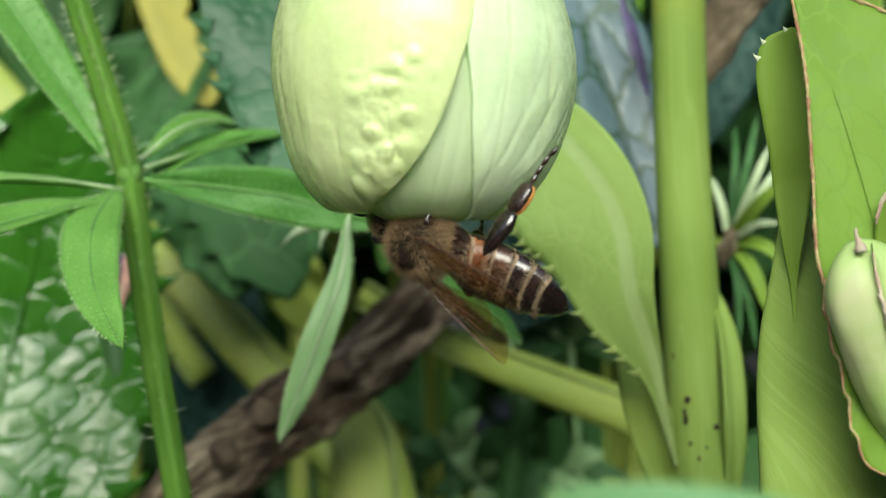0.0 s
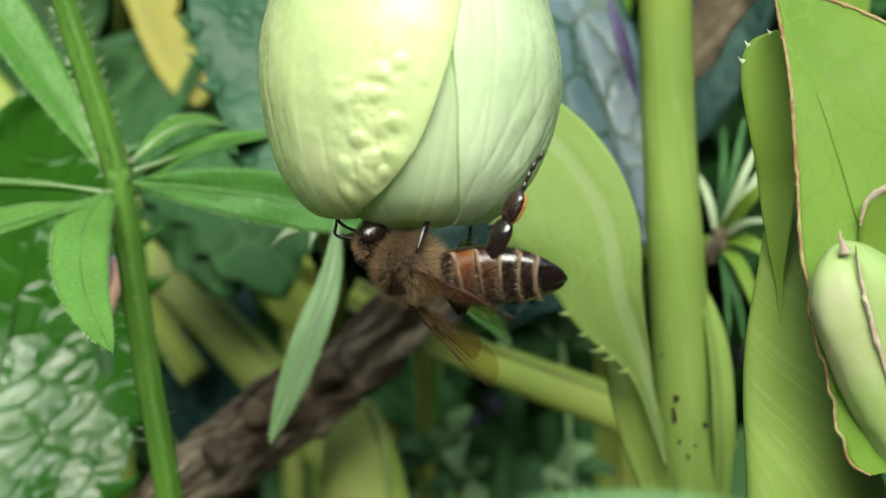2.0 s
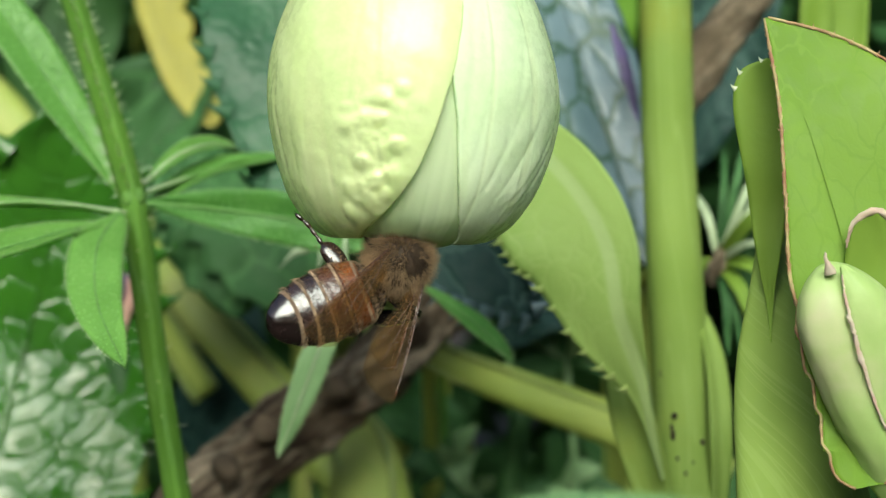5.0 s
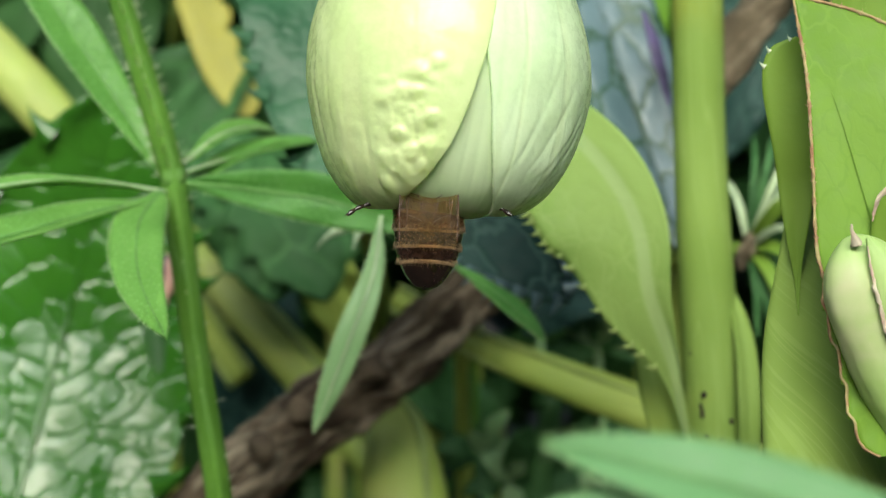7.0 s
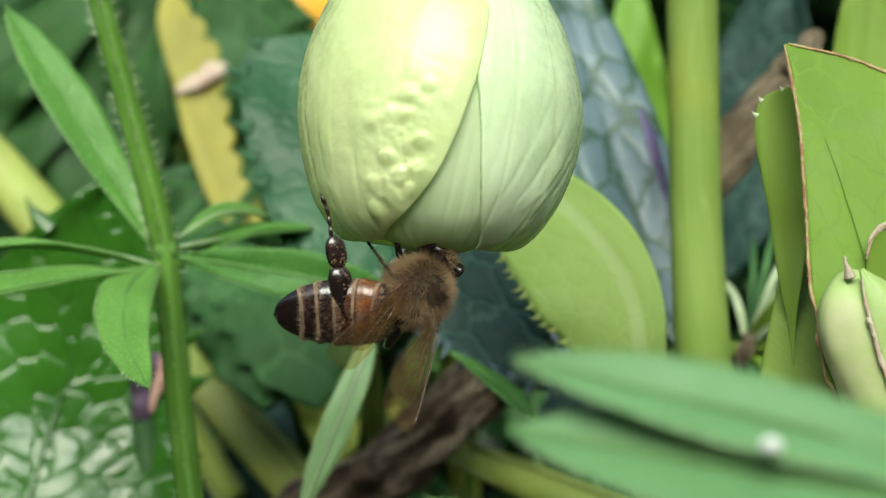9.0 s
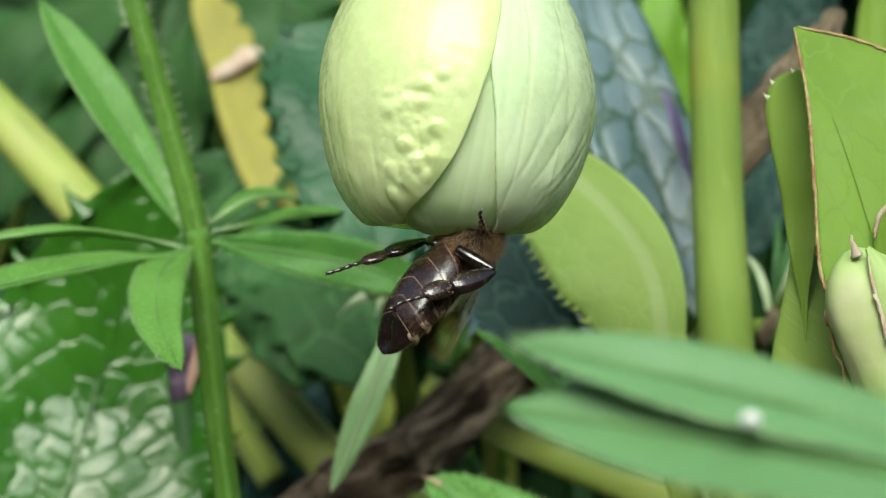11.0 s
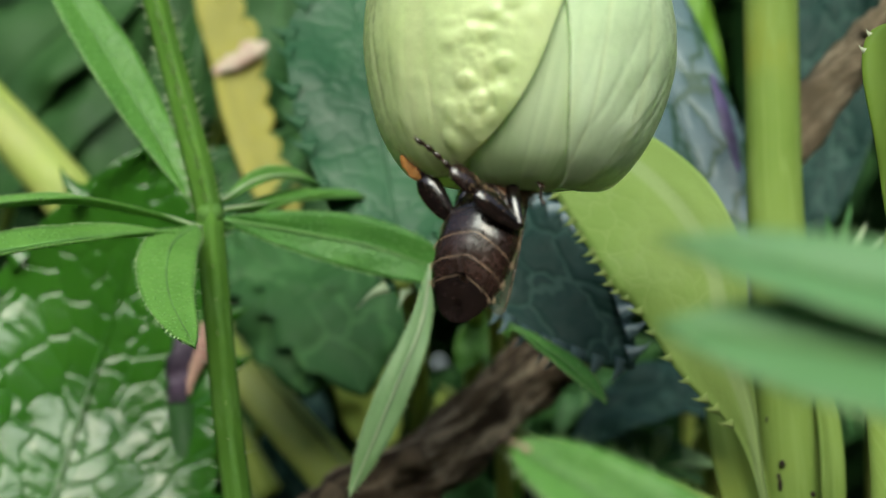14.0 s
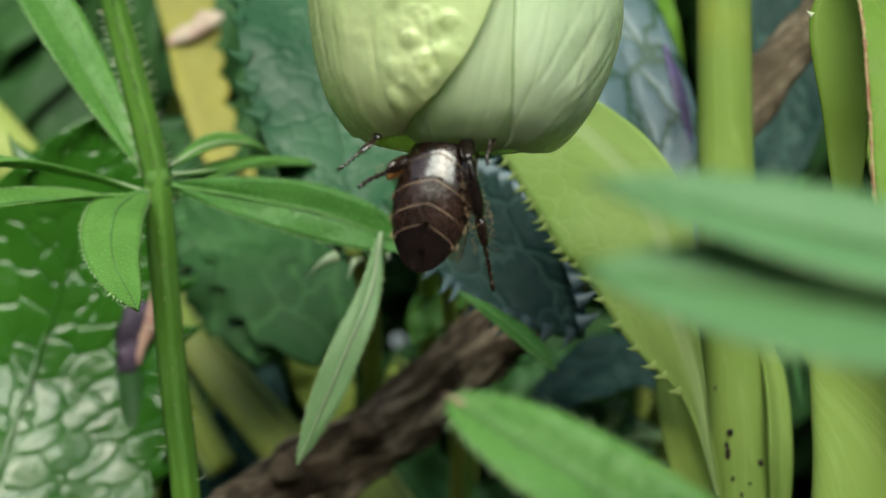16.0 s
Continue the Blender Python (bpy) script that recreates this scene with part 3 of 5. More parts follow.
def make_cleavers():
    plant = thing("cleavers_plant", "bright green cleavers with bristly stem and whorled narrow leaves", "plant")
    node = (-0.0316, 0.1546, 0.2288)
    low = (-0.0258, 0.1500, 0.1958)
    foot = (low[0] + 0.02, low[1] + 0.02, 0.0)
    bristly_stem("stem", [(-0.0469, 0.1640, 0.2738), (-0.0414, 0.1600, 0.2578), (-0.0331, 0.1550, 0.2341), node], [(0, 0.00107), (1, 0.00121)], plant, 560, 3)
    bristly_stem("stem", [node, (-0.0306, 0.1540, 0.2220), (-0.0285, 0.1520, 0.2101), low, foot], [(0, 0.00120), (0.3, 0.00117), (1, 0.00144)], plant, 240, 4)
    kn = bmesh.new()
    bmesh.ops.create_uvsphere(kn, u_segments=16, v_segments=10, radius=0.00137)
    bmesh.ops.translate(kn, verts=kn.verts, vec=node)
    part("node", kn, CLEAVER_STEM, plant)
    # upper broad leaf, seen flat
    cleaver_leaf(plant, [(-0.0328, 0.1550, 0.2293), (-0.0383, 0.1550, 0.2378), (-0.0439, 0.1550, 0.2462), (-0.0510, 0.1560, 0.2562)], 0.00287, (0.25, -0.8, 0.6), seed=1.3)
    # two leaves reaching out towards the edge of view, nearly edge-on
    cleaver_leaf(plant, [(-0.0319, 0.1540, 0.2271), (-0.0370, 0.1480, 0.2277), (-0.0430, 0.1420, 0.2275), (-0.0547, 0.1360, 0.2248)], 0.00183, (0.0, -0.35, 1), CLEAVER_LIGHT, seed=2.1, fold=0.35, rib_mat=PALE_RIB)
    cleaver_leaf(plant, [(-0.0319, 0.1540, 0.2264), (-0.0361, 0.1450, 0.2251), (-0.0420, 0.1360, 0.2226), (-0.0532, 0.1280, 0.2185)], 0.00285, (0.0, -0.55, 1), CLEAVER_LIGHT, seed=2.7, fold=0.3)
    # hanging leaf in front
    cleaver_leaf(plant, [(-0.0326, 0.1530, 0.2274), (-0.0324, 0.1420, 0.2235), (-0.0303, 0.1330, 0.2183), (-0.0261, 0.1250, 0.2130)], 0.00268, (0.1, -1, 0.25), mat=CLEAVER_LIGHT, shape=OVAL, seed=3.3, wave=0.12, cup=0.12)
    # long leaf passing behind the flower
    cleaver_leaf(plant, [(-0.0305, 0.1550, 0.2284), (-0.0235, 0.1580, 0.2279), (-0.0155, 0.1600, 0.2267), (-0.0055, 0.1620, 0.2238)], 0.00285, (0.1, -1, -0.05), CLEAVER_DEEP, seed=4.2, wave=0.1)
    # a leaf folded under it
    cleaver_leaf(plant, [(-0.0290, 0.1570, 0.2283), (-0.0202, 0.1600, 0.2287), (-0.0143, 0.1610, 0.2271), (-0.0084, 0.1620, 0.2252)], 0.00115, (0.05, -0.8, 0.5), CLEAVER_LIGHT, seed=4.9, fold=0.4, rib_mat=PALE_RIB)
    # two thin leaves going back
    cleaver_leaf(plant, [(-0.0307, 0.1560, 0.2304), (-0.0283, 0.1620, 0.2338), (-0.0256, 0.1680, 0.2355), (-0.0227, 0.1740, 0.2356)], 0.00134, (0.2, -0.6, 0.6), CLEAVER_LIGHT, seed=5.1, fold=0.5, rib_mat=PALE_RIB)
    cleaver_leaf(plant, [(-0.0304, 0.1560, 0.2295), (-0.0272, 0.1630, 0.2314), (-0.0228, 0.1700, 0.2338), (-0.0168, 0.1800, 0.2342)], 0.00137, (0.0, -0.5, 0.8), CLEAVER_LIGHT, seed=5.9, fold=0.5, rib_mat=PALE_RIB)
    cleaver_leaf(plant, [(-0.0311, 0.1560, 0.2270), (-0.0276, 0.1620, 0.2311), (-0.0233, 0.1680, 0.2334), (-0.0173, 0.1740, 0.2348)], 0.00162, (0.1, -0.5, 0.8), seed=6.4)

    back = thing("cleavers_sprig", "thin cleavers sprig with hanging leaves behind the flower", "plant")
    hub = (-0.0086, 0.1660, 0.2260)
    part("stem", tube([hub, (-0.0071, 0.1720, 0.2282), (-0.0049, 0.1950, 0.2347), (0.0, 0.25, 0.20), (0.0, 0.29, 0.0)], [(0, 0.00063), (1, 0.00101)], 8, 40, ridges=4), CLEAVER_STEM, back)
    cleaver_leaf(back, [(-0.0097, 0.1600, 0.2251), (-0.0104, 0.1580, 0.2188), (-0.0130, 0.1570, 0.2113), (-0.0168, 0.1570, 0.2014)], 0.00160, (0.25, -1, 0.1), CLEAVER_PALE, seed=7.3, wave=0.15, rib_mat=PALE_RIB, fold=0.08)
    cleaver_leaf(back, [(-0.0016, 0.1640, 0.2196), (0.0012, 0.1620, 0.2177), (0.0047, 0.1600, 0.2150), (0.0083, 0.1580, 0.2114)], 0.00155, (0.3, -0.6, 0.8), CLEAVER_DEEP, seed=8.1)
    cleaver_leaf(back, [(-0.0095, 0.1660, 0.2263), (-0.0157, 0.1680, 0.2283), (-0.0209, 0.1700, 0.2295), (-0.0268, 0.1720, 0.2303)], 0.00124, (0.0, -0.5, 0.8), CLEAVER_PALE, seed=8.7)

    # near, unsharp leaves of a shoot below the lens
    near = thing("cleavers_shoot", "bright green cleavers shoot with long bristly leaves", "plant")
    knot = (0.0244, 0.0500, 0.2052)
    part("stem", tube([knot, (knot[0] + 0.004, knot[1], 0.14), (knot[0] + 0.01, knot[1] + 0.01, 0.0)], 0.0012, 10, 20, ridges=4), CLEAVER_STEM, near)
    cleaver_leaf(near, [knot, (0.0182, 0.0540, 0.2062), (0.0115, 0.0570, 0.2074), (0.0039, 0.0585, 0.2086)], 0.00245, (0.0, -0.9, 0.45), mat=CLEAVER_SOFT, seed=9.2)
    cleaver_leaf(near, [knot, (0.0192, 0.0545, 0.2076), (0.0127, 0.0570, 0.2095), (0.0040, 0.0578, 0.2115)], 0.00185, (0.0, -0.85, 0.5), mat=CLEAVER_SOFT, seed=9.8)
    # leaf lower down with a pointed pale tip
    tip = (-0.0009, 0.0790, 0.2049)
    cleaver_leaf(near, [(0.0207, 0.0720, 0.1904), (0.0129, 0.0745, 0.1964), (0.0060, 0.0770, 0.2010), tip], 0.00251, (0.1, -0.95, 0.3), mat=CLEAVER, seed=10.6, shape=[(0, 0.3), (0.3, 0.9), (0.6, 1.0), (0.8, 0.88), (0.92, 0.6), (0.98, 0.28), (1, 0.05)])
    tb = bmesh.new()
    cone(tb, Vector((-0.0001, 0.0790, 0.2046)), Vector((-0.0013, 0.0790, 0.2052)), 0.0003, 6)
    part("leaf_point", tb, PINK_TIP, near, "pale dry leaf point")
    db = bmesh.new()
    bmesh.ops.create_uvsphere(db, u_segments=20, v_segments=12, radius=0.00045)
    bmesh.ops.scale(db, verts=db.verts, vec=(1, 1, 0.8))
    bmesh.ops.translate(db, verts=db.verts, vec=(0.0140, 0.0545, 0.2081))
    drop = part("water_drop", db, WATER)
    tagged(drop, "water droplet resting on a leaf, its highlight painted white", "droplet")


make_cleavers()


# ---- hellebore stalk and its toothed bracts ----
def make_stalks():
    plant = thing("hellebore_stalk", "thick pale green hellebore stalk with toothed bracts", "plant")
    foot = (0.0272, 0.1560, 0.1890)
    part("stem", tube([(0.0256, 0.1660, 0.2644), (0.0257, 0.1650, 0.2482), (0.0257, 0.1630, 0.2328), (0.0261, 0.1600, 0.2148), (0.0266, 0.1570, 0.1969), foot, (foot[0] + 0.004, foot[1] + 0.01, 0)],
                      [(0, 0.00306), (0.06, 0.00296), (0.12, 0.00296), (0.2, 0.00320), (1, 0.00474)], 20, 160, flat=0.9), STALK, plant)
    # toothed bract standing in front of the stalk
    ribline = [(0.0230, 0.1500, 0.1999), (0.0211, 0.1480, 0.2091), (0.0183, 0.1460, 0.2163), (0.0170, 0.1460, 0.2235), (0.0144, 0.1470, 0.2287), (0.0103, 0.1500, 0.2336), (0.0042, 0.1530, 0.2386), (-0.0006, 0.1550, 0.2413)]
    bm, edge = blade(ribline, 0.00617, (-0.2, -1, 0.12), [(0, 0.03), (0.17, 0.26), (0.33, 0.84), (0.48, 1.45), (0.60, 1.5), (0.75, 1.3), (0.9, 0.85), (1, 0.15)], 0.08, 0.0004, 80, 18, 0.07, seed=11.0, shape2=[(0, 0.03), (0.17, 0.06), (0.33, 0.34), (0.48, 0.5), (0.60, 0.58), (0.75, 0.52), (0.9, 0.35), (1, 0.06)])
    bract = part("bract", bm, BRACT_MAIN, plant, "pale green toothed bract leaf")
    spines(edge[0], bract, BRACT_RIB, 19, 0.00085, 0.20, 0.86, 5, 0.1)
    # sheathing leaf bases low on the stalk
    for pts, w, f in (([(0.0229, 0.1520, 0.1954), (0.0213, 0.1520, 0.2021), (0.0198, 0.1540, 0.2093), (0.0195, 0.1580, 0.2143)], 0.00238, (-0.4, -1, 0)),
                      ([(0.0296, 0.1560, 0.1947), (0.0297, 0.1550, 0.2029), (0.0296, 0.1570, 0.2108), (0.0285, 0.1600, 0.2177)], 0.00140, (0.5, -1, 0))):
        bm, edge = blade(pts, w, f, STRAP, 0.25, 0.0004, seed=w * 900)
        part("sheath_leaf", bm, STALK, plant)
    spots = [(0.0250, 0.1554, 0.2059), (0.0247, 0.1555, 0.2047), (0.0248, 0.1553, 0.2039), (0.0279, 0.1554, 0.2031), (0.0252, 0.1548, 0.2015), (0.0239, 0.1572, 0.2101), (0.0268, 0.1546, 0.2011), (0.0260, 0.1544, 0.2000)]
    for k, p in enumerate(spots):
        sb = bmesh.new()
        bmesh.ops.create_uvsphere(sb, u_segments=8, v_segments=6, radius=0.00052)
        for v in sb.verts:
            v.co *= 1 + 0.4 * noise.noise(v.co * 4000 + Vector((k, 0, 0)))
            v.co = Vector((v.co.x * 0.65, v.co.y * 0.35, v.co.z * (0.7 + 0.35 * (k % 3)))) * (1.0, 0.6, 0.8, 0.9, 0.5, 0.6, 0.45, 0.5)[k] + Vector(p)
        part("spot", sb, SPOT, plant, "dark brown speck")

    side = thing("hellebore_side_stalk", "light green hellebore stalk with a broad bract and a bud", "plant")
    # second stalk widening downwards
    base = (0.0290, 0.1135, 0.2017)
    part("stem", tube([(0.0297, 0.1250, 0.2322), (0.0279, 0.1200, 0.2228), (0.0278, 0.1165, 0.2124), base, (base[0] + 0.004, base[1], 0.0)],
                      [(0, 0.00037), (0.02, 0.00055), (0.04, 0.00119), (0.06, 0.00202), (0.088, 0.00382), (0.14, 0.00602), (0.25, 0.00709), (1, 0.00709)], 24, 200, flat=0.35), STALK, side)
    # olive bract with a round upper corner
    bm, edge = blade([(0.0269, 0.1158, 0.2154), (0.0270, 0.1165, 0.2180), (0.0269, 0.1165, 0.2210), (0.0269, 0.1165, 0.2258), (0.0268, 0.1160, 0.2296), (0.0272, 0.1160, 0.2352), (0.0278, 0.1160, 0.2376)], 0.00309, (-0.1, -1, 0.1),
                     [(0, 0.02), (0.15, 0.10), (0.28, 0.26), (0.40, 0.40), (0.58, 0.56), (0.69, 0.74), (0.84, 0.97), (0.935, 0.9), (1, 0.35)], 0.1, 0.0004, 70, 10, 0.04, seed=12.5)
    ol = part("bract", bm, BRACT_OLIVE, side)
    spines(edge[0], ol, BRISTLE, 3, 0.0004, 0.9, 1.0, 7)
    # nearer bract with a dry reddish toothed margin
    bm, edge = blade([(0.0331, 0.1070, 0.2105), (0.0315, 0.1080, 0.2198), (0.0299, 0.1090, 0.2267), (0.0283, 0.1100, 0.2326), (0.0270, 0.1120, 0.2377), (0.0261, 0.1130, 0.2406)], 0.00404, (-0.1, -1, 0.12),
                     [(0, 0.4), (0.12, 0.75), (0.31, 1.12), (0.55, 0.78), (0.77, 0.36), (0.93, 0.14), (1, 0.02)], 0.06, 0.0004, 60, 20, 0.05, seed=13.1, shape2=[(0, 2.5), (0.31, 2.6), (0.55, 2.5), (0.77, 1.9), (0.91, 0.95), (1, 0.04)])
    br = part("bract", bm, BRACT_FRONT, side, "fresh green bract with dry reddish toothed margin")
    for e in edge:
        part("margin", tube([e[i][0] for i in range(0, len(e), 5)], 0.00013, 8, 140, rough=0.9), RED_EDGE, br, "dry reddish margin")
    spines(edge[0], br, RED_EDGE, 18, 0.00032, 0.2, 0.97, 9, 0.9)
    spines(edge[1], br, RED_EDGE, 10, 0.00036, 0.7, 0.97, 10, 0.9)
    part("midrib", tube([(0.0315, 0.1078, 0.2198), (0.0299, 0.1088, 0.2267), (0.0283, 0.1098, 0.2326)], [(0, 0.00006), (1, 0.00002)], 6, 20, flat=0.1), BRACT_FRONT, br)
    # wavy lower lobe
    bm, edge = blade([(0.0284, 0.1075, 0.2192), (0.0299, 0.1070, 0.2144), (0.0312, 0.1065, 0.2096), (0.0319, 0.1060, 0.2054)], 0.00285, (-0.1, -1, 0.0), [(0, 0.5), (0.2, 0.8), (0.5, 0.85), (0.75, 0.95), (0.92, 0.8), (1, 0.4)], 0.1, 0.0004, 60, 10, 0.25, scallop=5, scallop_depth=0.08, seed=14.4)
    lo = part("bract", bm, BRACT_FRONT, side)
    for e in edge:
        part("margin", tube([e[i][0] for i in range(0, len(e), 3)], 0.00012, 6, 50, rough=0.5), RED_EDGE, lo)
    # small folded lobe with a rosy rim
    bm, edge = blade([(0.0331, 0.1078, 0.2147), (0.0326, 0.1075, 0.2208), (0.0325, 0.1070, 0.2236), (0.0325, 0.1065, 0.2252)], 0.00190, (-0.1, -1, 0.1), [(0, 0.9), (0.5, 1.0), (0.75, 0.95), (0.92, 0.7), (1, 0.3)], 0.1, 0.0005, 40, 10, 0.1, seed=15.2, cup=0.2)
    fl = part("bract", bm, BRACT_OLIVE, side)
    rim = [edge[0][i][0] for i in range(30, 41, 3)] + [edge[1][i][0] for i in range(40, 22, -4)]
    part("margin", tube(rim, [(0, 0.00006), (0.3, 0.00028), (0.6, 0.00032), (1, 0.00004)], 10, 60, rough=0.8, flat=0.6), ROSY, fl, "rosy dry rim")
    spines(edge[1], fl, BRISTLE, 5, 0.0006, 0.3, 0.9, 11, 0.6)
    # bud: a rolled young leaf with a rosy seam
    bud = thing("hellebore_bud", "pale green rolled hellebore bud with a pinkish tip and seam", "flower bud")
    prof = [(0, 0.16), (0.03, 0.42), (0.08, 0.68), (0.16, 0.90), (0.3, 1.0), (0.6, 1.0), (0.85, 0.9), (1, 0.6)]
    axis = [(0.0284, 0.1048, 0.2214), (0.0298, 0.1054, 0.2180), (0.0318, 0.1062, 0.2140), (0.0342, 0.1070, 0.2098), (0.0378, 0.1085, 0.2030)]
    part("sepal", tube(axis, [(s, v * 0.0041) for s, v in prof], 40, 80, flat=0.62, rough=0.07), BUD, bud)
    for pts, w, rims in (([(0.0352, 0.1046, 0.2070), (0.0338, 0.1034, 0.2120), (0.0326, 0.1027, 0.2160), (0.0311, 0.1024, 0.2190), (0.0293, 0.1030, 0.2214)], 0.0022, (0,)),):
        bm, edge = blade(pts, w, (0.25, -1, 0.15), [(0, 0.3), (0.3, 0.9), (0.6, 1.0), (0.85, 0.62), (1, 0.05)], -0.12, 0.0003, 60, 14, 0.10, seed=16.1 + w, cup=0.28)
        sp = part("sepal", bm, BUD, bud)
        for e in rims:
            part("margin", tube([edge[e][i][0] for i in range(4, 61, 3)], [(0, 0.00005), (0.3, 0.00012), (0.7, 0.00022), (1, 0.00006)], 9, 90, rough=1.3, flat=0.4), ROSY, sp, "rosy jagged seam")
    part("tip", tube([(0.0281, 0.1030, 0.2223), (0.0282, 0.1031, 0.2217), (0.0286, 0.1034, 0.2208)], [(0, 0.00006), (0.5, 0.00018), (1, 0.00042)], 10, 14, rough=0.5), ROSY, bud, "pinkish bud tip")


make_stalks()


# ---- leaves behind ----
def broad_leaf(name, label, pts, width, facing, mat, shape=OVAL, teeth=0, tooth=0.0015, wave=0.25, seed=0.0, fold=0.08, skew=0.0, ribs=True, cup=0.0, spine_mat=None, lo=0.1, scallop=0, relief=None):
    leaf = thing(name, label, "leaf")
    fine = relief[0] if relief else 0
    bm, edge = blade(pts, width, facing, shape, fold, 0.0004, fine or (140 if scallop else 60), fine // 2 or 16, wave, seed=seed, skew=skew, cup=cup, scallop=scallop, scallop_depth=0.30, relief=blistered(*relief[1:]) if relief else None)
    bl = part("blade", bm, mat, leaf)
    if ribs:
        rib(pts, width * 0.035, facing, leaf, spine_mat or mat)
    for e in edge if teeth else ():
        spines(e, leaf, spine_mat or mat, teeth, tooth, lo, 0.98, int(seed * 10) + 2)
    base = Vector(pts[0])
    # petiole running back into the thicket
    part("petiole", tube([base, base + Vector((0, 0.03, -0.004)), base + Vector((base.x * 0.3, 0.10, -0.03)), Vector((base.x * 1.5, base.y + 0.16, 0.0))], [(0, 0.0012), (1, 0.0025)], 10, 20), PETIOLE, leaf)
    return leaf


def make_back_leaves():
    # large glossy leaf low on one side
    broad_leaf("hellebore_leaf", "large glossy dark green net-veined hellebore leaf", [(-0.0606, 0.1810, 0.1741), (-0.0582, 0.1885, 0.1910), (-0.0540, 0.1950, 0.2131), (-0.0494, 0.1955, 0.2319), (-0.0456, 0.1930, 0.2453)], 0.01810,
               (0.25, -0.95, 0.10), NET_LEAF, [(0, 0.35), (0.08, 0.64), (0.2, 0.90), (0.38, 1.02), (0.55, 0.98), (0.72, 0.80), (0.86, 0.52), (0.95, 0.24), (1, 0.02)], 9, 0.0034, 0.12, 21.0, ribs=True, relief=(400, 0.0026, 1.5, 0.9, 0.00017, 1.3, 0.12, 0.9))
    # blistered blue-green leaf beside the flower
    broad_leaf("hellebore_leaf", "blue-green blistered leaf with spiny margin", [(-0.0133, 0.1700, 0.2250), (-0.0152, 0.1740, 0.2351), (-0.0183, 0.1780, 0.2471), (-0.0209, 0.1830, 0.2582), (-0.0218, 0.1840, 0.2613)], 0.00905,
               (0.1, -1, 0.35), GREEN_BLISTER, [(0, 0.3), (0.2, 0.75), (0.5, 0.98), (0.8, 1.0), (0.95, 0.85), (1, 0.6)], 9, 0.0022, 0.08, 22.0, spine_mat=GREEN_BLISTER, relief=(150, 0.0021, 1.3, 0.8, 0.00020))
    lobe = thing("hellebore_leaf", "blue-green lower leaf lobe with long pale spines", "leaf")
    bm, edge = blade([(-0.0060, 0.1735, 0.2300), (-0.0095, 0.1720, 0.2283), (-0.0128, 0.1710, 0.2260), (-0.0155, 0.1702, 0.2238)], 0.0026, (0.05, -1, 0.3), [(0, 0.9), (0.4, 1.0), (0.7, 0.75), (0.9, 0.4), (1, 0.04)], 0.1, 0.0004, 40, 10, 0.1, seed=22.7)
    part("blade", bm, GREEN_BLISTER, lobe)
    for base, tip in (((-0.0150, 0.1703, 0.2240), (-0.0181, 0.1690, 0.2213)), ((-0.0130, 0.1709, 0.2268), (-0.0183, 0.1700, 0.2268)), ((-0.0128, 0.1708, 0.2240), (-0.0136, 0.1690, 0.2212)), ((-0.0098, 0.1718, 0.2258), (-0.0094, 0.1700, 0.2234))):
        b, e = Vector(base), Vector(tip)
        part("spine", tube([b, b.lerp(e, 0.5) + Vector((0, 0, 0.0004)), e], [(0, 0.00075), (0.45, 0.00032), (1, 0.00004)], 8, 12, flat=0.5), PALE_RIB, lobe, "pale curved spine")
    stem = [(-0.0060, 0.1735, 0.2300), (-0.0040, 0.20, 0.228), (-0.002, 0.26, 0.19), (-0.004, 0.31, 0.0)]
    part("petiole", tube(stem, [(0, 0.0009), (1, 0.0022)], 10, 20), PETIOLE, lobe)
    # big leaf beyond the stalk, the blue-grey of reflected sky in its colour
    broad_leaf("hellebore_leaf", "leaf with painted grey-blue sky sheen, raised dark veins and a purplish edge", [(0.0260, 0.1760, 0.2214), (0.0218, 0.1800, 0.2339), (0.0172, 0.1850, 0.2496), (0.0120, 0.1920, 0.2686), (0.0085, 0.1960, 0.2833)], 0.00712,
               (0.15, -0.8, 0.6), SKY_SHEEN_LEAF, OVAL, 0, 0.002, 0.07, 23.0, spine_mat=SKY_SHEEN_LEAF)
    streak = thing("dry_streak", "violet dried streak on the leaf edge", "dead leaf")
    part("streak", tube([(0.0210, 0.1785, 0.2507), (0.0222, 0.1780, 0.2468), (0.0231, 0.1775, 0.2432), (0.0240, 0.1770, 0.2390)], [(0, 0.00027), (0.4, 0.00080), (0.8, 0.00060), (1, 0.00013)], 12, 30, rough=0.3, flat=0.4), VIOLET, streak)
    # dark toothed leaf under the flower
    broad_leaf("hellebore_leaf", "dark blue-green toothed leaf", [(-0.0061, 0.1720, 0.2345), (0.0002, 0.1680, 0.2271), (0.0054, 0.1660, 0.2215), (0.0114, 0.1640, 0.2156)], 0.00653,
               (0.0, -1, 0.15), DARK_LEAF, OVAL, 14, 0.0020, 0.1, 24.0, spine_mat=SKY_SHEEN_LEAF, ribs=False)
    # matt lobed leaf
    lob = thing("lobed_leaf", "matt mid-green lobed leaf with jagged margin", "leaf")
    hub = Vector((-0.0318, 0.2300, 0.2380))
    for k, (tip, w) in enumerate((((-0.0381, 0.2200, 0.2209), 0.00856), ((-0.0298, 0.2170, 0.2145), 0.01019), ((-0.0214, 0.2150, 0.2146), 0.00978), ((-0.0161, 0.2180, 0.2228), 0.00937), ((-0.0431, 0.2250, 0.2303), 0.00856), ((-0.0267, 0.2260, 0.2184), 0.01059))):
        tip = Vector(tip)
        mid = hub.lerp(tip, 0.5) + Vector((0, -0.003, 0.001))
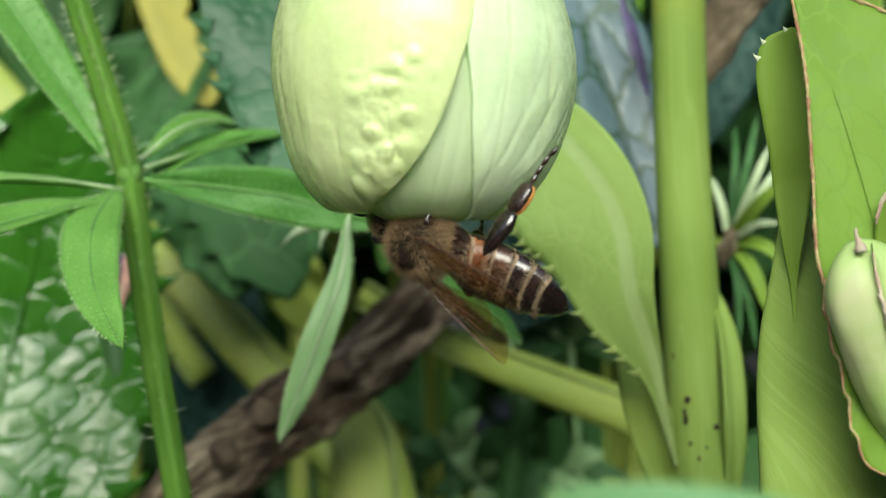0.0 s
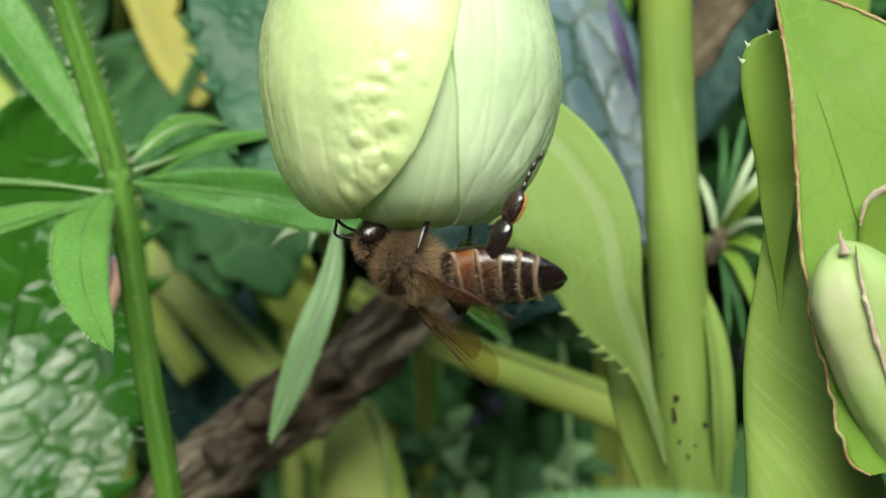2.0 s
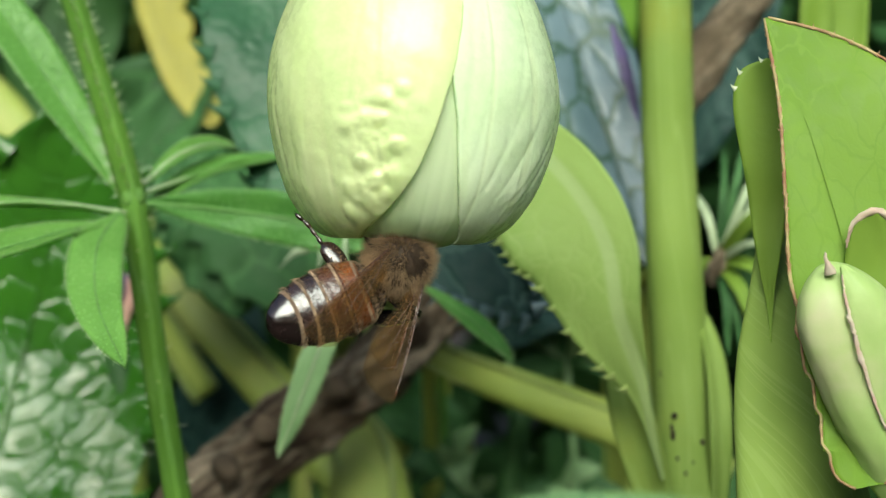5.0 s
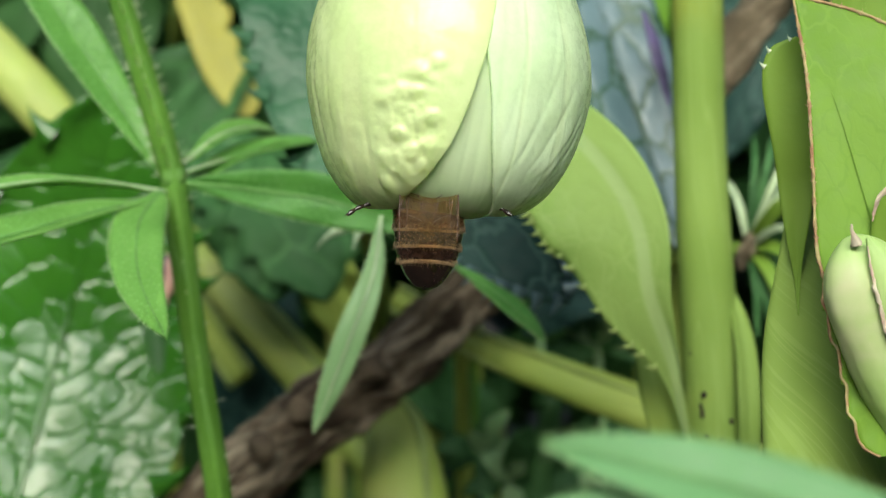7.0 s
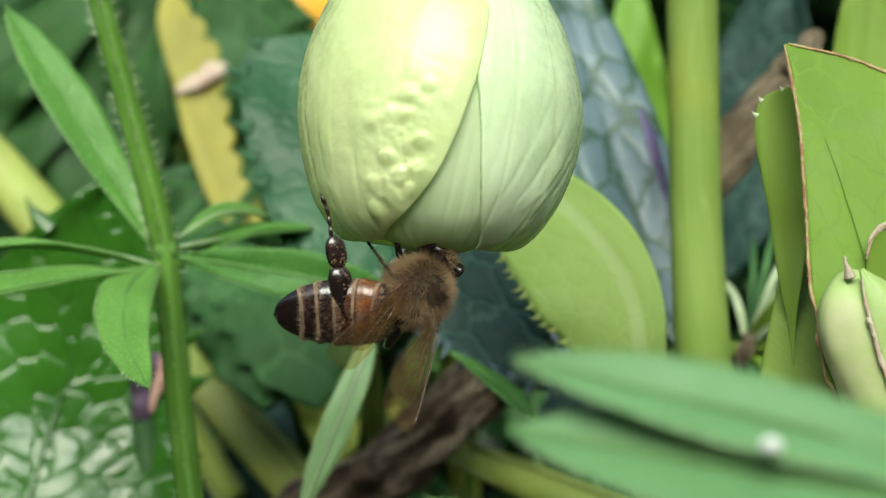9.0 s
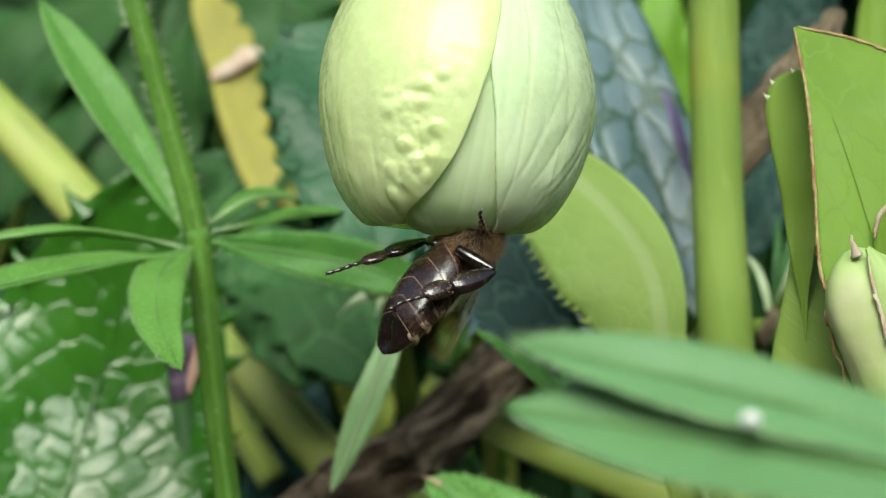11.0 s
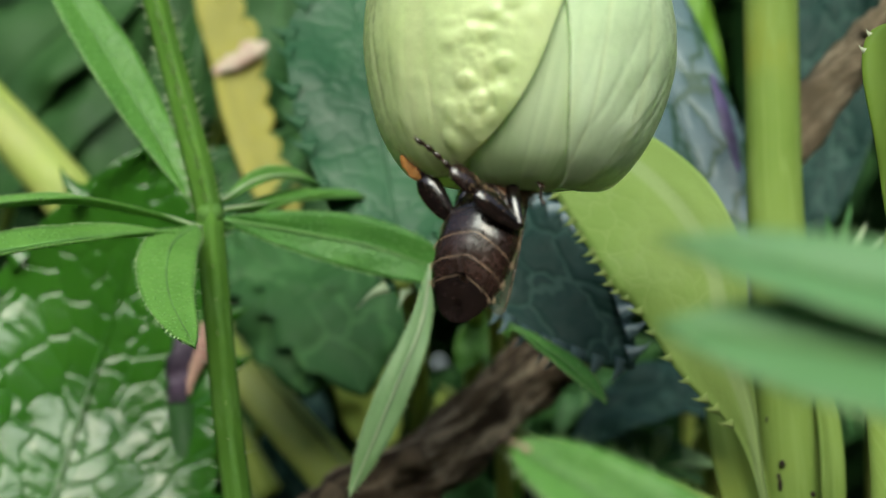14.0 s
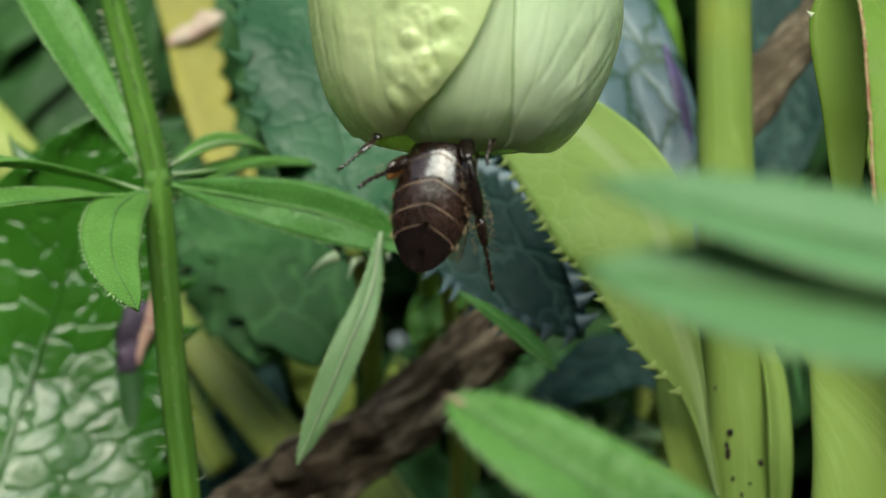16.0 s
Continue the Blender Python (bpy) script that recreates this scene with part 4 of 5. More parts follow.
        bm, _ = blade([hub, mid, tip], w, (0, -1, 0.35), OVAL, 0.1, 0.0003, 40, 10, 0.2, scallop=6, scallop_depth=0.14, seed=30 + k)
        part("lobe", bm, LOBED, lob)
    part("petiole", tube([hub, hub + Vector((0, 0.03, 0)), hub + Vector((0, 0.10, -0.03)), Vector((hub.x, hub.y + 0.14, 0))], 0.0014, 8, 16), PETIOLE, lob)
    # yellow scalloped leaf
    yl = broad_leaf("yellowing_leaf", "yellow dying leaf with a scalloped margin", [(-0.0570, 0.2630, 0.2908), (-0.0553, 0.2620, 0.2858), (-0.0515, 0.2610, 0.2772), (-0.0483, 0.2600, 0.2647), (-0.0439, 0.2590, 0.2534), (-0.0387, 0.2580, 0.2469)], 0.00420, (0.1, -1, 0.2), YELLOW,
                    [(0, 0.3), (0.1, 0.75), (0.25, 1.0), (0.45, 0.95), (0.7, 0.85), (0.88, 0.75), (0.97, 0.55), (1, 0.2)], 0, 0.002, 0.12, 25.0, scallop=9)
    part("dry_patch", tube([(-0.0538, 0.2592, 0.2716), (-0.0510, 0.2590, 0.2735), (-0.0478, 0.2588, 0.2756), (-0.0448, 0.2588, 0.2770)], [(0, 0.00060), (0.4, 0.00150), (0.8, 0.0014), (1, 0.0006)], 12, 24, rough=0.5, flat=0.2), ROSY, yl, "dull pink dry patch")
    broad_leaf("orange_leaf", "bright orange withered leaf", [(-0.0620, 0.2950, 0.3080), (-0.0480, 0.2900, 0.3005), (-0.0330, 0.2880, 0.2962), (-0.0170, 0.2850, 0.2935)], 0.00720, (0.1, -0.8, 0.5), ORANGE, OVAL, 0, 0.002, 0.2, 27.0)
    # dry purple scrap
    scrap = thing("dry_leaf_scrap", "shrivelled dark purple leaf scrap", "dead leaf")
    part("scrap", tube([(-0.0425, 0.1980, 0.2224), (-0.0424, 0.1970, 0.2194), (-0.0428, 0.1970, 0.2159), (-0.0429, 0.1970, 0.2120)], [(0, 0.00102), (0.3, 0.00219), (0.7, 0.00175), (1, 0.00146)], 14, 24, rough=0.5, flat=0.4), PURPLE, scrap)
    part("pale_side", tube([(-0.0401, 0.1960, 0.2222), (-0.0402, 0.1960, 0.2187), (-0.0413, 0.1960, 0.2151), (-0.0416, 0.1960, 0.2130)], [(0, 0.00058), (0.4, 0.00095), (1, 0.00029)], 10, 20, rough=0.3, flat=0.5), PINK_TIP, scrap, "pale pink dry side")
    part("stub", tube([(-0.0427, 0.1970, 0.2120), (-0.0420, 0.1970, 0.2081), (-0.0414, 0.1980, 0.2019), (-0.055, 0.2, 0.1), (-0.06, 0.2, 0.0)], 0.00175, 12, 20), SHADE_LEAF, scrap)


def make_stems_behind():
    def petiole(pts, r, label, mat=PETIOLE, flat=0.6, name="leaf_stalk", rough=0.03):
        ob = thing(name, label, "stalk")
        part("stem", tube(pts, r, 14, 60, rough=rough, flat=flat), mat, ob)
        wide = r if not isinstance(r, list) else r[len(r) // 2][1]
        p = [Vector(q) for q in pts]
        across = (p[-1] - p[0]).cross(Vector((0, 1, 0))).normalized() * wide * 0.62 + Vector((0, -wide * 0.42, 0))
        across2 = Vector((-across.x, across.y, -across.z))
        for o in (across, across2):
            part("ridge", tube([q + o for q in p], wide * 0.13, 8, 60), BRACT_RIB if mat is PETIOLE else mat, ob, "paler raised edge")
        return ob

    petiole([(-0.0559, 0.2500, 0.2360), (-0.0434, 0.2420, 0.2202), (-0.0299, 0.2350, 0.2063), (-0.0157, 0.2300, 0.1912), (0.0012, 0.2200, 0.1721)], [(0, 0.00267), (0.4, 0.00391), (1, 0.00462)], "yellow-green leaf stalk slanting down behind the stick")
    petiole([(-0.1022, 0.2600, 0.2756), (-0.0909, 0.2600, 0.2634), (-0.0775, 0.2600, 0.2493), (-0.0622, 0.2600, 0.2319), (-0.0406, 0.2600, 0.2001)], [(0, 0.00340), (0.35, 0.00480), (0.55, 0.0036), (0.8, 0.0024), (1, 0.0020)], "pale straw-green leaf stalk among dark leaves")
    petiole([(-0.0120, 0.2250, 0.2151), (0.0013, 0.2200, 0.2079), (0.0132, 0.2150, 0.2034), (0.0269, 0.2100, 0.1983), (0.0391, 0.2050, 0.1920)], [(0, 0.00163), (0.5, 0.00310), (1, 0.00375)], "pale yellowish leaf stalk lying across")
    petiole([(-0.0191, 0.2300, 0.2040), (-0.0117, 0.2200, 0.1957), (-0.0099, 0.2150, 0.1851), (-0.0093, 0.2100, 0.1704)], [(0, 0.00196), (0.5, 0.00570), (1, 0.00856)], "thick yellow-green stalk base")
    petiole([(0.0124, 0.2300, 0.2005), (0.0111, 0.2300, 0.1911), (0.0098, 0.2300, 0.1784), (0.015, 0.24, 0.0)], 0.00187, "thin green stalk in the shade", SHADE_LEAF)
    stick = thing("dead_stick", "thick rough brown dead stick lying at a slant", "stick")
    part("wood", tube([(-0.0422, 0.1950, 0.1806), (-0.0311, 0.1980, 0.1909), (-0.0210, 0.2000, 0.1991), (-0.0108, 0.2030, 0.2066), (-0.0018, 0.2060, 0.2148), (0.0091, 0.2100, 0.2255), (0.0172, 0.2140, 0.2343)],
                      [(0, 0.00556), (0.2, 0.00533), (0.5, 0.00459), (0.8, 0.00415), (1, 0.00370)], 36, 160, rough=0.34, seed=4.0), STICK, stick)
    for k, p in enumerate(((-0.0270, 0.1900, 0.1963), (-0.0132, 0.1945, 0.2061), (-0.0224, 0.1930, 0.2006))):
        kb = bmesh.new()
        bmesh.ops.create_uvsphere(kb, u_segments=14, v_segments=10, radius=0.00188)
        for v in kb.verts:
            v.co *= 1 + 0.5 * noise.noise(v.co * 700 + Vector((k * 3, 0, 0)))
        bmesh.ops.translate(kb, verts=kb.verts, vec=p)
        part("knot", kb, STICK, stick)
    dead = thing("dried_stalk", "split brown dried stem with a twisted end", "dead stem")
    part("stem", tube([(0.0252, 0.1860, 0.2370), (0.0320, 0.1840, 0.2461), (0.0372, 0.1820, 0.2529), (0.0411, 0.1800, 0.2582)], [(0, 0.00312), (0.6, 0.00298), (1, 0.00203)], 18, 50, rough=0.25, flat=0.6, seed=7.0), DEAD, dead)
    part("twisted_end", tube([(0.0391, 0.1790, 0.2558), (0.0412, 0.1790, 0.2591), (0.0429, 0.1790, 0.2602), (0.0420, 0.1780, 0.2570), (0.0432, 0.1790, 0.2548)], [(0, 0.00133), (0.5, 0.00093), (1, 0.00040)], 10, 30, rough=0.4, flat=0.5), DEAD, dead)
    star = thing("spiky_rosette", "rosette of thin pale spiky leaves with tan centre", "plant")
    hub = (0.0346, 0.1840, 0.2221)
    for k, tip in enumerate(((0.0389, 0.1800, 0.2340), (0.0396, 0.1760, 0.2292), (0.0385, 0.1860, 0.2376), (0.0393, 0.1760, 0.2243), (0.0382, 0.1780, 0.2135), (0.0351, 0.1800, 0.2107), (0.0321, 0.1870, 0.2311), (0.0306, 0.1870, 0.2194), (0.0365, 0.1900, 0.2369), (0.0412, 0.1800, 0.2327), (0.0404, 0.1780, 0.2194), (0.0371, 0.1800, 0.2094))):
        h, e = Vector(hub), Vector(tip)
        bm, _ = blade([h, h.lerp(e, 0.5) + Vector((0, -0.002, 0.001)), e], (0.0005, 0.0009, 0.0005)[k % 3], (0, -1, 0.3), STRAP, 0.4, 0.0003, 20, 4, seed=40 + k)
        part("leaf", bm, (PALE_RIB, BRACT_OLIVE, LOBED)[k % 3], star)
    part("crown", tube([(0.0334, 0.1830, 0.2194), (0.0342, 0.1820, 0.2221), (0.0351, 0.1830, 0.2241)], [(0, 0.00080), (0.5, 0.00107), (1, 0.00040)], 10, 14, rough=0.5), DEAD, star, "tan dry centre")


make_back_leaves()
make_stems_behind()


# ---- larger leaves in the middle distance ----
def make_middle_leaves():
    rows = (
        ("mid-green smooth leaf in the shade", [(-0.0765, 0.2700, 0.2193), (-0.0642, 0.2650, 0.2359), (-0.0504, 0.2600, 0.2491), (-0.0369, 0.2600, 0.2626)], 0.01178, (0.2, -0.9, 0.5), MATT_LEAF),
        ("mid-green smooth leaf in the shade", [(-0.0502, 0.2800, 0.2243), (-0.0412, 0.2750, 0.2334), (-0.0334, 0.2700, 0.2462), (-0.0303, 0.2700, 0.2602)], 0.01100, (-0.1, -0.9, 0.5), MATT_LEAF),
        ("dark bluish leaf in the shade", [(-0.0455, 0.2700, 0.1862), (-0.0397, 0.2650, 0.1986), (-0.0361, 0.2600, 0.2086), (-0.0341, 0.2600, 0.2192)], 0.00785, (0, -0.9, 0.4), DARK_LEAF),
        ("dark green leaf in the shade", [(0.0045, 0.2700, 0.1921), (-0.0044, 0.2650, 0.1965), (-0.0101, 0.2600, 0.2008), (-0.0158, 0.2600, 0.2066)], 0.00687, (0, -0.9, 0.4), MATT_LEAF),
        ("olive withering leaf in the shade", [(-0.0216, 0.2600, 0.2066), (-0.0249, 0.2550, 0.2164), (-0.0272, 0.2500, 0.2229), (-0.0291, 0.2500, 0.2285)], 0.00509, (0, -0.9, 0.4), PETIOLE),
        ("bright green leaf lit from above", [(0.0311, 0.2700, 0.2507), (0.0295, 0.2650, 0.2673), (0.0279, 0.2600, 0.2795), (0.0268, 0.2600, 0.2961)], 0.00540, (0, -0.9, 0.4), SPRING),
        ("grey-green leaf behind the stalk", [(0.0344, 0.2400, 0.2334), (0.0407, 0.2400, 0.2500), (0.0462, 0.2400, 0.2688), (0.0501, 0.2400, 0.2918)], 0.00978, (-0.1, -0.9, 0.5), DARK_LEAF),
        ("light green strap leaf at the back", [(0.0501, 0.1900, 0.2330), (0.0503, 0.1900, 0.2477), (0.0512, 0.1900, 0.2626), (0.0529, 0.1900, 0.2795)], 0.00422, (-0.1, -1, 0.2), BRACT_OLIVE),
        ("dark green leaf low in the shade", [(0.0289, 0.2300, 0.2130), (0.0240, 0.2300, 0.2178), (0.0166, 0.2300, 0.2160), (0.0077, 0.2300, 0.2092)], 0.00511, (0, -0.8, 0.6), DARK_LEAF),
        ("small green leaf in the shade", [(-0.0004, 0.2200, 0.2257), (-0.0043, 0.2200, 0.2248), (-0.0074, 0.2200, 0.2216), (-0.0085, 0.2200, 0.2184)], 0.00293, (0, -0.9, 0.4), CLEAVER),
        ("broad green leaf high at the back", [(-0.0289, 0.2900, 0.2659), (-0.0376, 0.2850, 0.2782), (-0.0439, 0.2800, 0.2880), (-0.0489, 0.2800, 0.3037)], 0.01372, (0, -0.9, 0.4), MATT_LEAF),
        ("dim green leaf at the back", [(-0.1231, 0.3000, 0.2445), (-0.1077, 0.3000, 0.2636), (-0.0897, 0.3000, 0.2817), (-0.0742, 0.3000, 0.3036)], 0.01333, (0, -0.9, 0.4), SHADE_LEAF),
        ("dim green leaf at the back", [(-0.0725, 0.3000, 0.2466), (-0.0769, 0.3000, 0.2641), (-0.0743, 0.3000, 0.2819), (-0.0671, 0.3000, 0.3037)], 0.01222, (0, -0.9, 0.4), SHADE_LEAF),
        ("dim green leaf at the back", [(-0.1119, 0.3000, 0.2663), (-0.1026, 0.3000, 0.2830), (-0.0893, 0.3000, 0.2952), (-0.0712, 0.3000, 0.3076)], 0.01222, (0, -0.9, 0.4), SHADE_LEAF),
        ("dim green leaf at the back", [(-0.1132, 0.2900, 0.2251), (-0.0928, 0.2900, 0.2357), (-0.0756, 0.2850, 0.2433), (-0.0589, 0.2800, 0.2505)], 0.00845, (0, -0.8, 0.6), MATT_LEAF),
    )
    for k, (label, pts, w, f, mat) in enumerate(rows):
        broad_leaf("background_leaf", label, pts, w, f, mat, OVAL, 0, 0.002, 0.25, 50.0 + 1.7 * k)
    # sprigs of small plants in the dark hollow
    rnd = random.Random(21)
    for c in ((0.0005, 0.2500, 0.1886), (0.0059, 0.2450, 0.1847), (0.0200, 0.2400, 0.2073), (0.0106, 0.2600, 0.2194), (0.0197, 0.2600, 0.1844)):
        sprig = thing("small_weed", "small pale weed sprig in the dark hollow", "plant", "weeds in the hollow")
        c = Vector(c)
        part("stem", tube([c, c + Vector((0.002, 0.004, -0.03)), Vector((c.x, c.y + 0.01, 0.0))], 0.0006, 6, 10), CLEAVER_PALE, sprig)
        for j in range(9):
            a = rnd.uniform(0, 6.28)
            d = Vector((math.cos(a), -0.3, math.sin(a) * 0.8)) * rnd.uniform(0.006, 0.013)
            bm, _ = blade([c, c + d * 0.5 + Vector((0, -0.001, 0.001)), c + d], rnd.uniform(0.0012, 0.0022), (0, -1, 0.5), OVAL, 0.15, 0.0002, 10, 4, 0.1, seed=60 + j)
            part("leaf", bm, MATT_LEAF if j % 3 else CLEAVER_PALE, sprig)


make_middle_leaves()


# ---- thicket closing the view: many leaves of the bushes behind ----
def make_thicket():
    rnd = random.Random(12)
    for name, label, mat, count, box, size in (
        ("thicket_leaves", "dense foliage of the bushes behind, shade put into its dark green", SHADE_LEAF, 13000, ((-0.9, 0.9), (0.40, 0.85), (0.0, 0.9)), (0.03, 0.065)),
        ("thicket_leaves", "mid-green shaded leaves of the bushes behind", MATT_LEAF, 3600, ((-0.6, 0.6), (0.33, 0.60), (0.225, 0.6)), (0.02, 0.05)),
        ("surround_leaves", "dark green hedge foliage at the back of the bed", SHADE_LEAF, 6000, ((-1.8, 1.8), (0.9, 1.5), (0.0, 1.3)), (0.08, 0.15)),
        # out of view: foliage added round the camera to cut open-sky reflections
        ("surround_leaves", "unseen dark green foliage added behind the camera", SHADE_LEAF, 5000, ((-1.8, 1.8), (-1.9, -1.2), (0.0, 0.75)), (0.08, 0.15)),
        ("surround_leaves", "unseen dark green foliage added at the side", SHADE_LEAF, 4000, ((-1.9, -1.1), (-1.3, 1.3), (0.0, 0.8)), (0.08, 0.15)),
        ("surround_leaves", "unseen dark green foliage added at the side", SHADE_LEAF, 4000, ((1.1, 1.9), (-1.3, 1.3), (0.0, 0.8)), (0.08, 0.15))):
        verts, faces = [], []
        for _ in range(count):
            c = Vector([rnd.uniform(*b) for b in box])
            L, w = rnd.uniform(*size), rnd.uniform(0.26, 0.42)
            turn = Euler((rnd.uniform(-1.2, 0.6), rnd.uniform(-0.8, 0.8), rnd.uniform(-3.1, 3.1))).to_matrix()
            i = len(verts)
            for q in ((0, 0, 0), (-w * 0.7, 0.3, 0.08), (0, 0.35, 0), (w * 0.7, 0.3, 0.08), (-w * 0.6, 0.7, 0.05), (0, 0.72, -0.03), (w * 0.6, 0.7, 0.05), (0, 1, -0.1)):
                verts.append(c + turn @ (Vector(q) * L))
            faces += [(i, i + 2, i + 1), (i, i + 3, i + 2), (i + 1, i + 2, i + 5, i + 4), (i + 2, i + 3, i + 6, i + 5), (i + 4, i + 5, i + 7), (i + 5, i + 6, i + 7)]
        me = bpy.data.meshes.new(name)
        me.from_pydata(verts, [], faces)
        me.materials.append(mat)
        tagged(new(name, me), label, "foliage", kind="stuff")


make_thicket()


# ---- honey bee; its space: x towards the head, z towards the back ----
def ball(radii, centre=(0, 0, 0), seg=20, rings=14, turn=None, bm=None, shape=None):
    bm = bm or bmesh.new()
    made = bmesh.ops.create_uvsphere(bm, u_segments=seg, v_segments=rings, radius=1.0)["verts"]
    for v in made:
        p = v.co.copy()
        if shape:
            p = shape(p)
        p = Vector((p.x * radii[0], p.y * radii[1], p.z * radii[2]))
        v.co = (turn @ p if turn else p) + Vector(centre)
    return bm


def furry(parent, radii, centre, count, length, mat, seed, keep=lambda d: True, lean=(-0.4, 0, 0), label="fuzzy tawny hair", name="fur"):
    rnd, bm = random.Random(seed), bmesh.new()
    done = 0
    while done < count:
        d = Vector((rnd.gauss(0, 1), rnd.gauss(0, 1), rnd.gauss(0, 1))).normalized()
        if not keep(d):
            continue
        done += 1
        p = Vector([d[i] * radii[i] * 0.99 for i in range(3)]) + Vector(centre)
        tip = p + (d + Vector(lean) + Vector([rnd.uniform(-0.4, 0.4) for _ in range(3)])).normalized() * length * rnd.uniform(0.4, 1.2)
        cone(bm, p, tip, 0.000017, 3)
    ob = part(name, bm, mat, parent, label, False)
    ob["kind"] = "stuff"
    return ob


def wing(bee, name, root, length, width, angles):
    """A clear veined wing; its own space: x along the wing, y across."""
    def outline(s):
        return spread([(0, 0.10), (0.15, 0.35), (0.4, 0.62), (0.65, 0.95), (0.82, 1.0), (0.94, 0.7), (1, 0.1)], s) * width
    bm, n, m = bmesh.new(), 24, 6
    layers = []
    for z in (0.0, -0.00003):
        rows = [[bm.verts.new((-length * k / n, (j / m - 0.12) * outline(k / n), z + 0.0003 * math.sin(6 * k / n) * (j / m))) for j in range(m + 1)] for k in range(n + 1)]
        layers.append(rows)
        for k in range(n):
            for j in range(m):
                q = (rows[k][j], rows[k + 1][j], rows[k + 1][j + 1], rows[k][j + 1])
                bm.faces.new(q if z == 0 else q[::-1])
    ob = part(name, bm, WING, bee, "clear brownish veined wing")
    for line, end, thick in (([-0.02, -0.02, -0.02], 0.97, 0.00007), ([0.0, 0.06, 0.04], 0.72, 0.00004), ([0.02, 0.24, 0.20], 0.92, 0.00003), ([0.03, 0.45, 0.62], 0.78, 0.00003), ([0.05, 0.62, 0.86], 0.62, 0.00003)):
        pts = [(-length * s, (line[i] - 0.10) * outline(s), 0.0003 * math.sin(6 * s) * line[i]) for i, s in enumerate((0.02, end * 0.55, end))]
        part("vein", tube(pts, [(0, thick), (1, thick * 0.5)], 5, 14), SHELL_RUST, ob)
    for s, lo_v, hi_v in ((0.42, 0.0, 0.42), (0.62, 0.04, 0.30), (0.55, 0.26, 0.60), (0.74, 0.22, 0.58)):
        part("vein", tube([(-length * s, (lo_v - 0.1) * outline(s), 0.0001), (-length * (s + 0.02), ((lo_v + hi_v) / 2 - 0.1) * outline(s), 0.0002), (-length * (s + 0.05), (hi_v - 0.1) * outline(s + 0.05), 0.0001)], 0.00002, 4, 6), SHELL_RUST, ob)
    ob.matrix_basis = Matrix.Translation(root) @ angles.to_matrix().to_4x4()
    return ob


def leg(bee, name, root, upper, lower, thick, pole, hind=False, loaded=False, dusty=False):
    """A jointed leg: the thigh along x from the hip, and a shin with its foot that bends at the knee."""
    thigh = part(name, tube([(-0.0002, 0, 0), (upper * 0.25, 0, 0.0001), (upper * 0.6, 0, 0.0001), (upper, 0, 0)], [(0, thick * 0.9), (0.4, thick * 1.15), (0.8, thick * 0.85), (1, thick * 0.6)], 10, 14), SHELL, bee, "dark jointed leg")
    thigh.location = root
    w = 1.9 if hind else 1.0
    shin = part("shin", tube([(0, 0, 0), (lower * 0.2, 0, -0.0001), (lower * 0.42, 0, 0)], [(0, thick * 0.55), (0.35, thick * 0.8 * w), (0.8, thick * 1.0 * w), (1, thick * 0.7 * w)], 12, 16, flat=0.55), SHELL, thigh, "glossy flat shin" if hind else "")
    foot = part("foot", tube([(lower * 0.40, 0, 0), (lower * 0.52, 0, 0.0001), (lower * 0.68, 0, 0.0001)], [(0, thick * 0.45), (0.25, thick * 0.8 * w), (0.8, thick * 0.75 * w), (1, thick * 0.4)], 12, 16, flat=0.5), SHELL_BROWN, thigh)
    tarsus = part("tarsus", tube([(lower * 0.67, 0, 0), (lower * 0.8, 0, 0.0001), (lower * 0.9, 0, 0.0001), (lower, 0, -0.0001)], [(k / 12, thick * (0.36 if k % 3 else 0.22)) for k in range(13)], 8, 30), SHELL_BROWN, thigh)
    cb = bmesh.new()
    for s in (-1, 1):
        cone(cb, Vector((lower * 0.985, 0, 0)), Vector((lower + 0.0003, s * 0.0002, -0.0001)), 0.00006, 4)
    claw = part("claw", cb, SHELL_BROWN, thigh)
    rnd, hb = random.Random(len(name) + int(root[1] > 0)), bmesh.new()
    for _ in range(260 if hind else 110):
        q, a = rnd.random() ** 0.8 * 0.7, rnd.uniform(0, 6.283)
        out = Vector((0.5, math.cos(a), 0.6 * math.sin(a)))
        base = Vector((lower * q, math.cos(a) * thick * 0.7 * w, math.sin(a) * thick * 0.4 * w))
        cone(hb, base, base + out.normalized() * rnd.uniform(0.0001, 0.0004), 0.000014, 3)
    moving = [shin, foot, tarsus, claw, part("leg_hairs", hb, FUR_PALE, thigh, "", False)]
    moving[-1]["kind"] = "stuff"
    if loaded:
        pb = ball((lower * 0.13, thick * 0.45, thick * 1.15), (lower * 0.54, thick * 0.3, -thick * 0.5))
        for v in pb.verts:
            v.co += Vector((0, 1, 1)) * 0.00012 * noise.noise(v.co * 2500)
        moving.append(part("pollen_brush", pb, POLLEN, thigh, "golden orange pollen brush"))
    if dusty:
        gb = bmesh.new()
        for _ in range(90):
            q, a = rnd.gauss(0.45, 0.11), rnd.uniform(0, 6.283)
            ball((0.00006, 0.00005, 0.00005), (lower * q, math.cos(a) * thick * 0.9 * w, math.sin(a) * thick * 0.55 * w), 6, 4, bm=gb)
        moving.append(part("pollen_grains", gb, FUR_TAN, thigh, "pale pollen dust", False))
        moving[-1]["kind"] = "stuff"
    return name, root, upper, lower, Vector(pole), thigh, moving


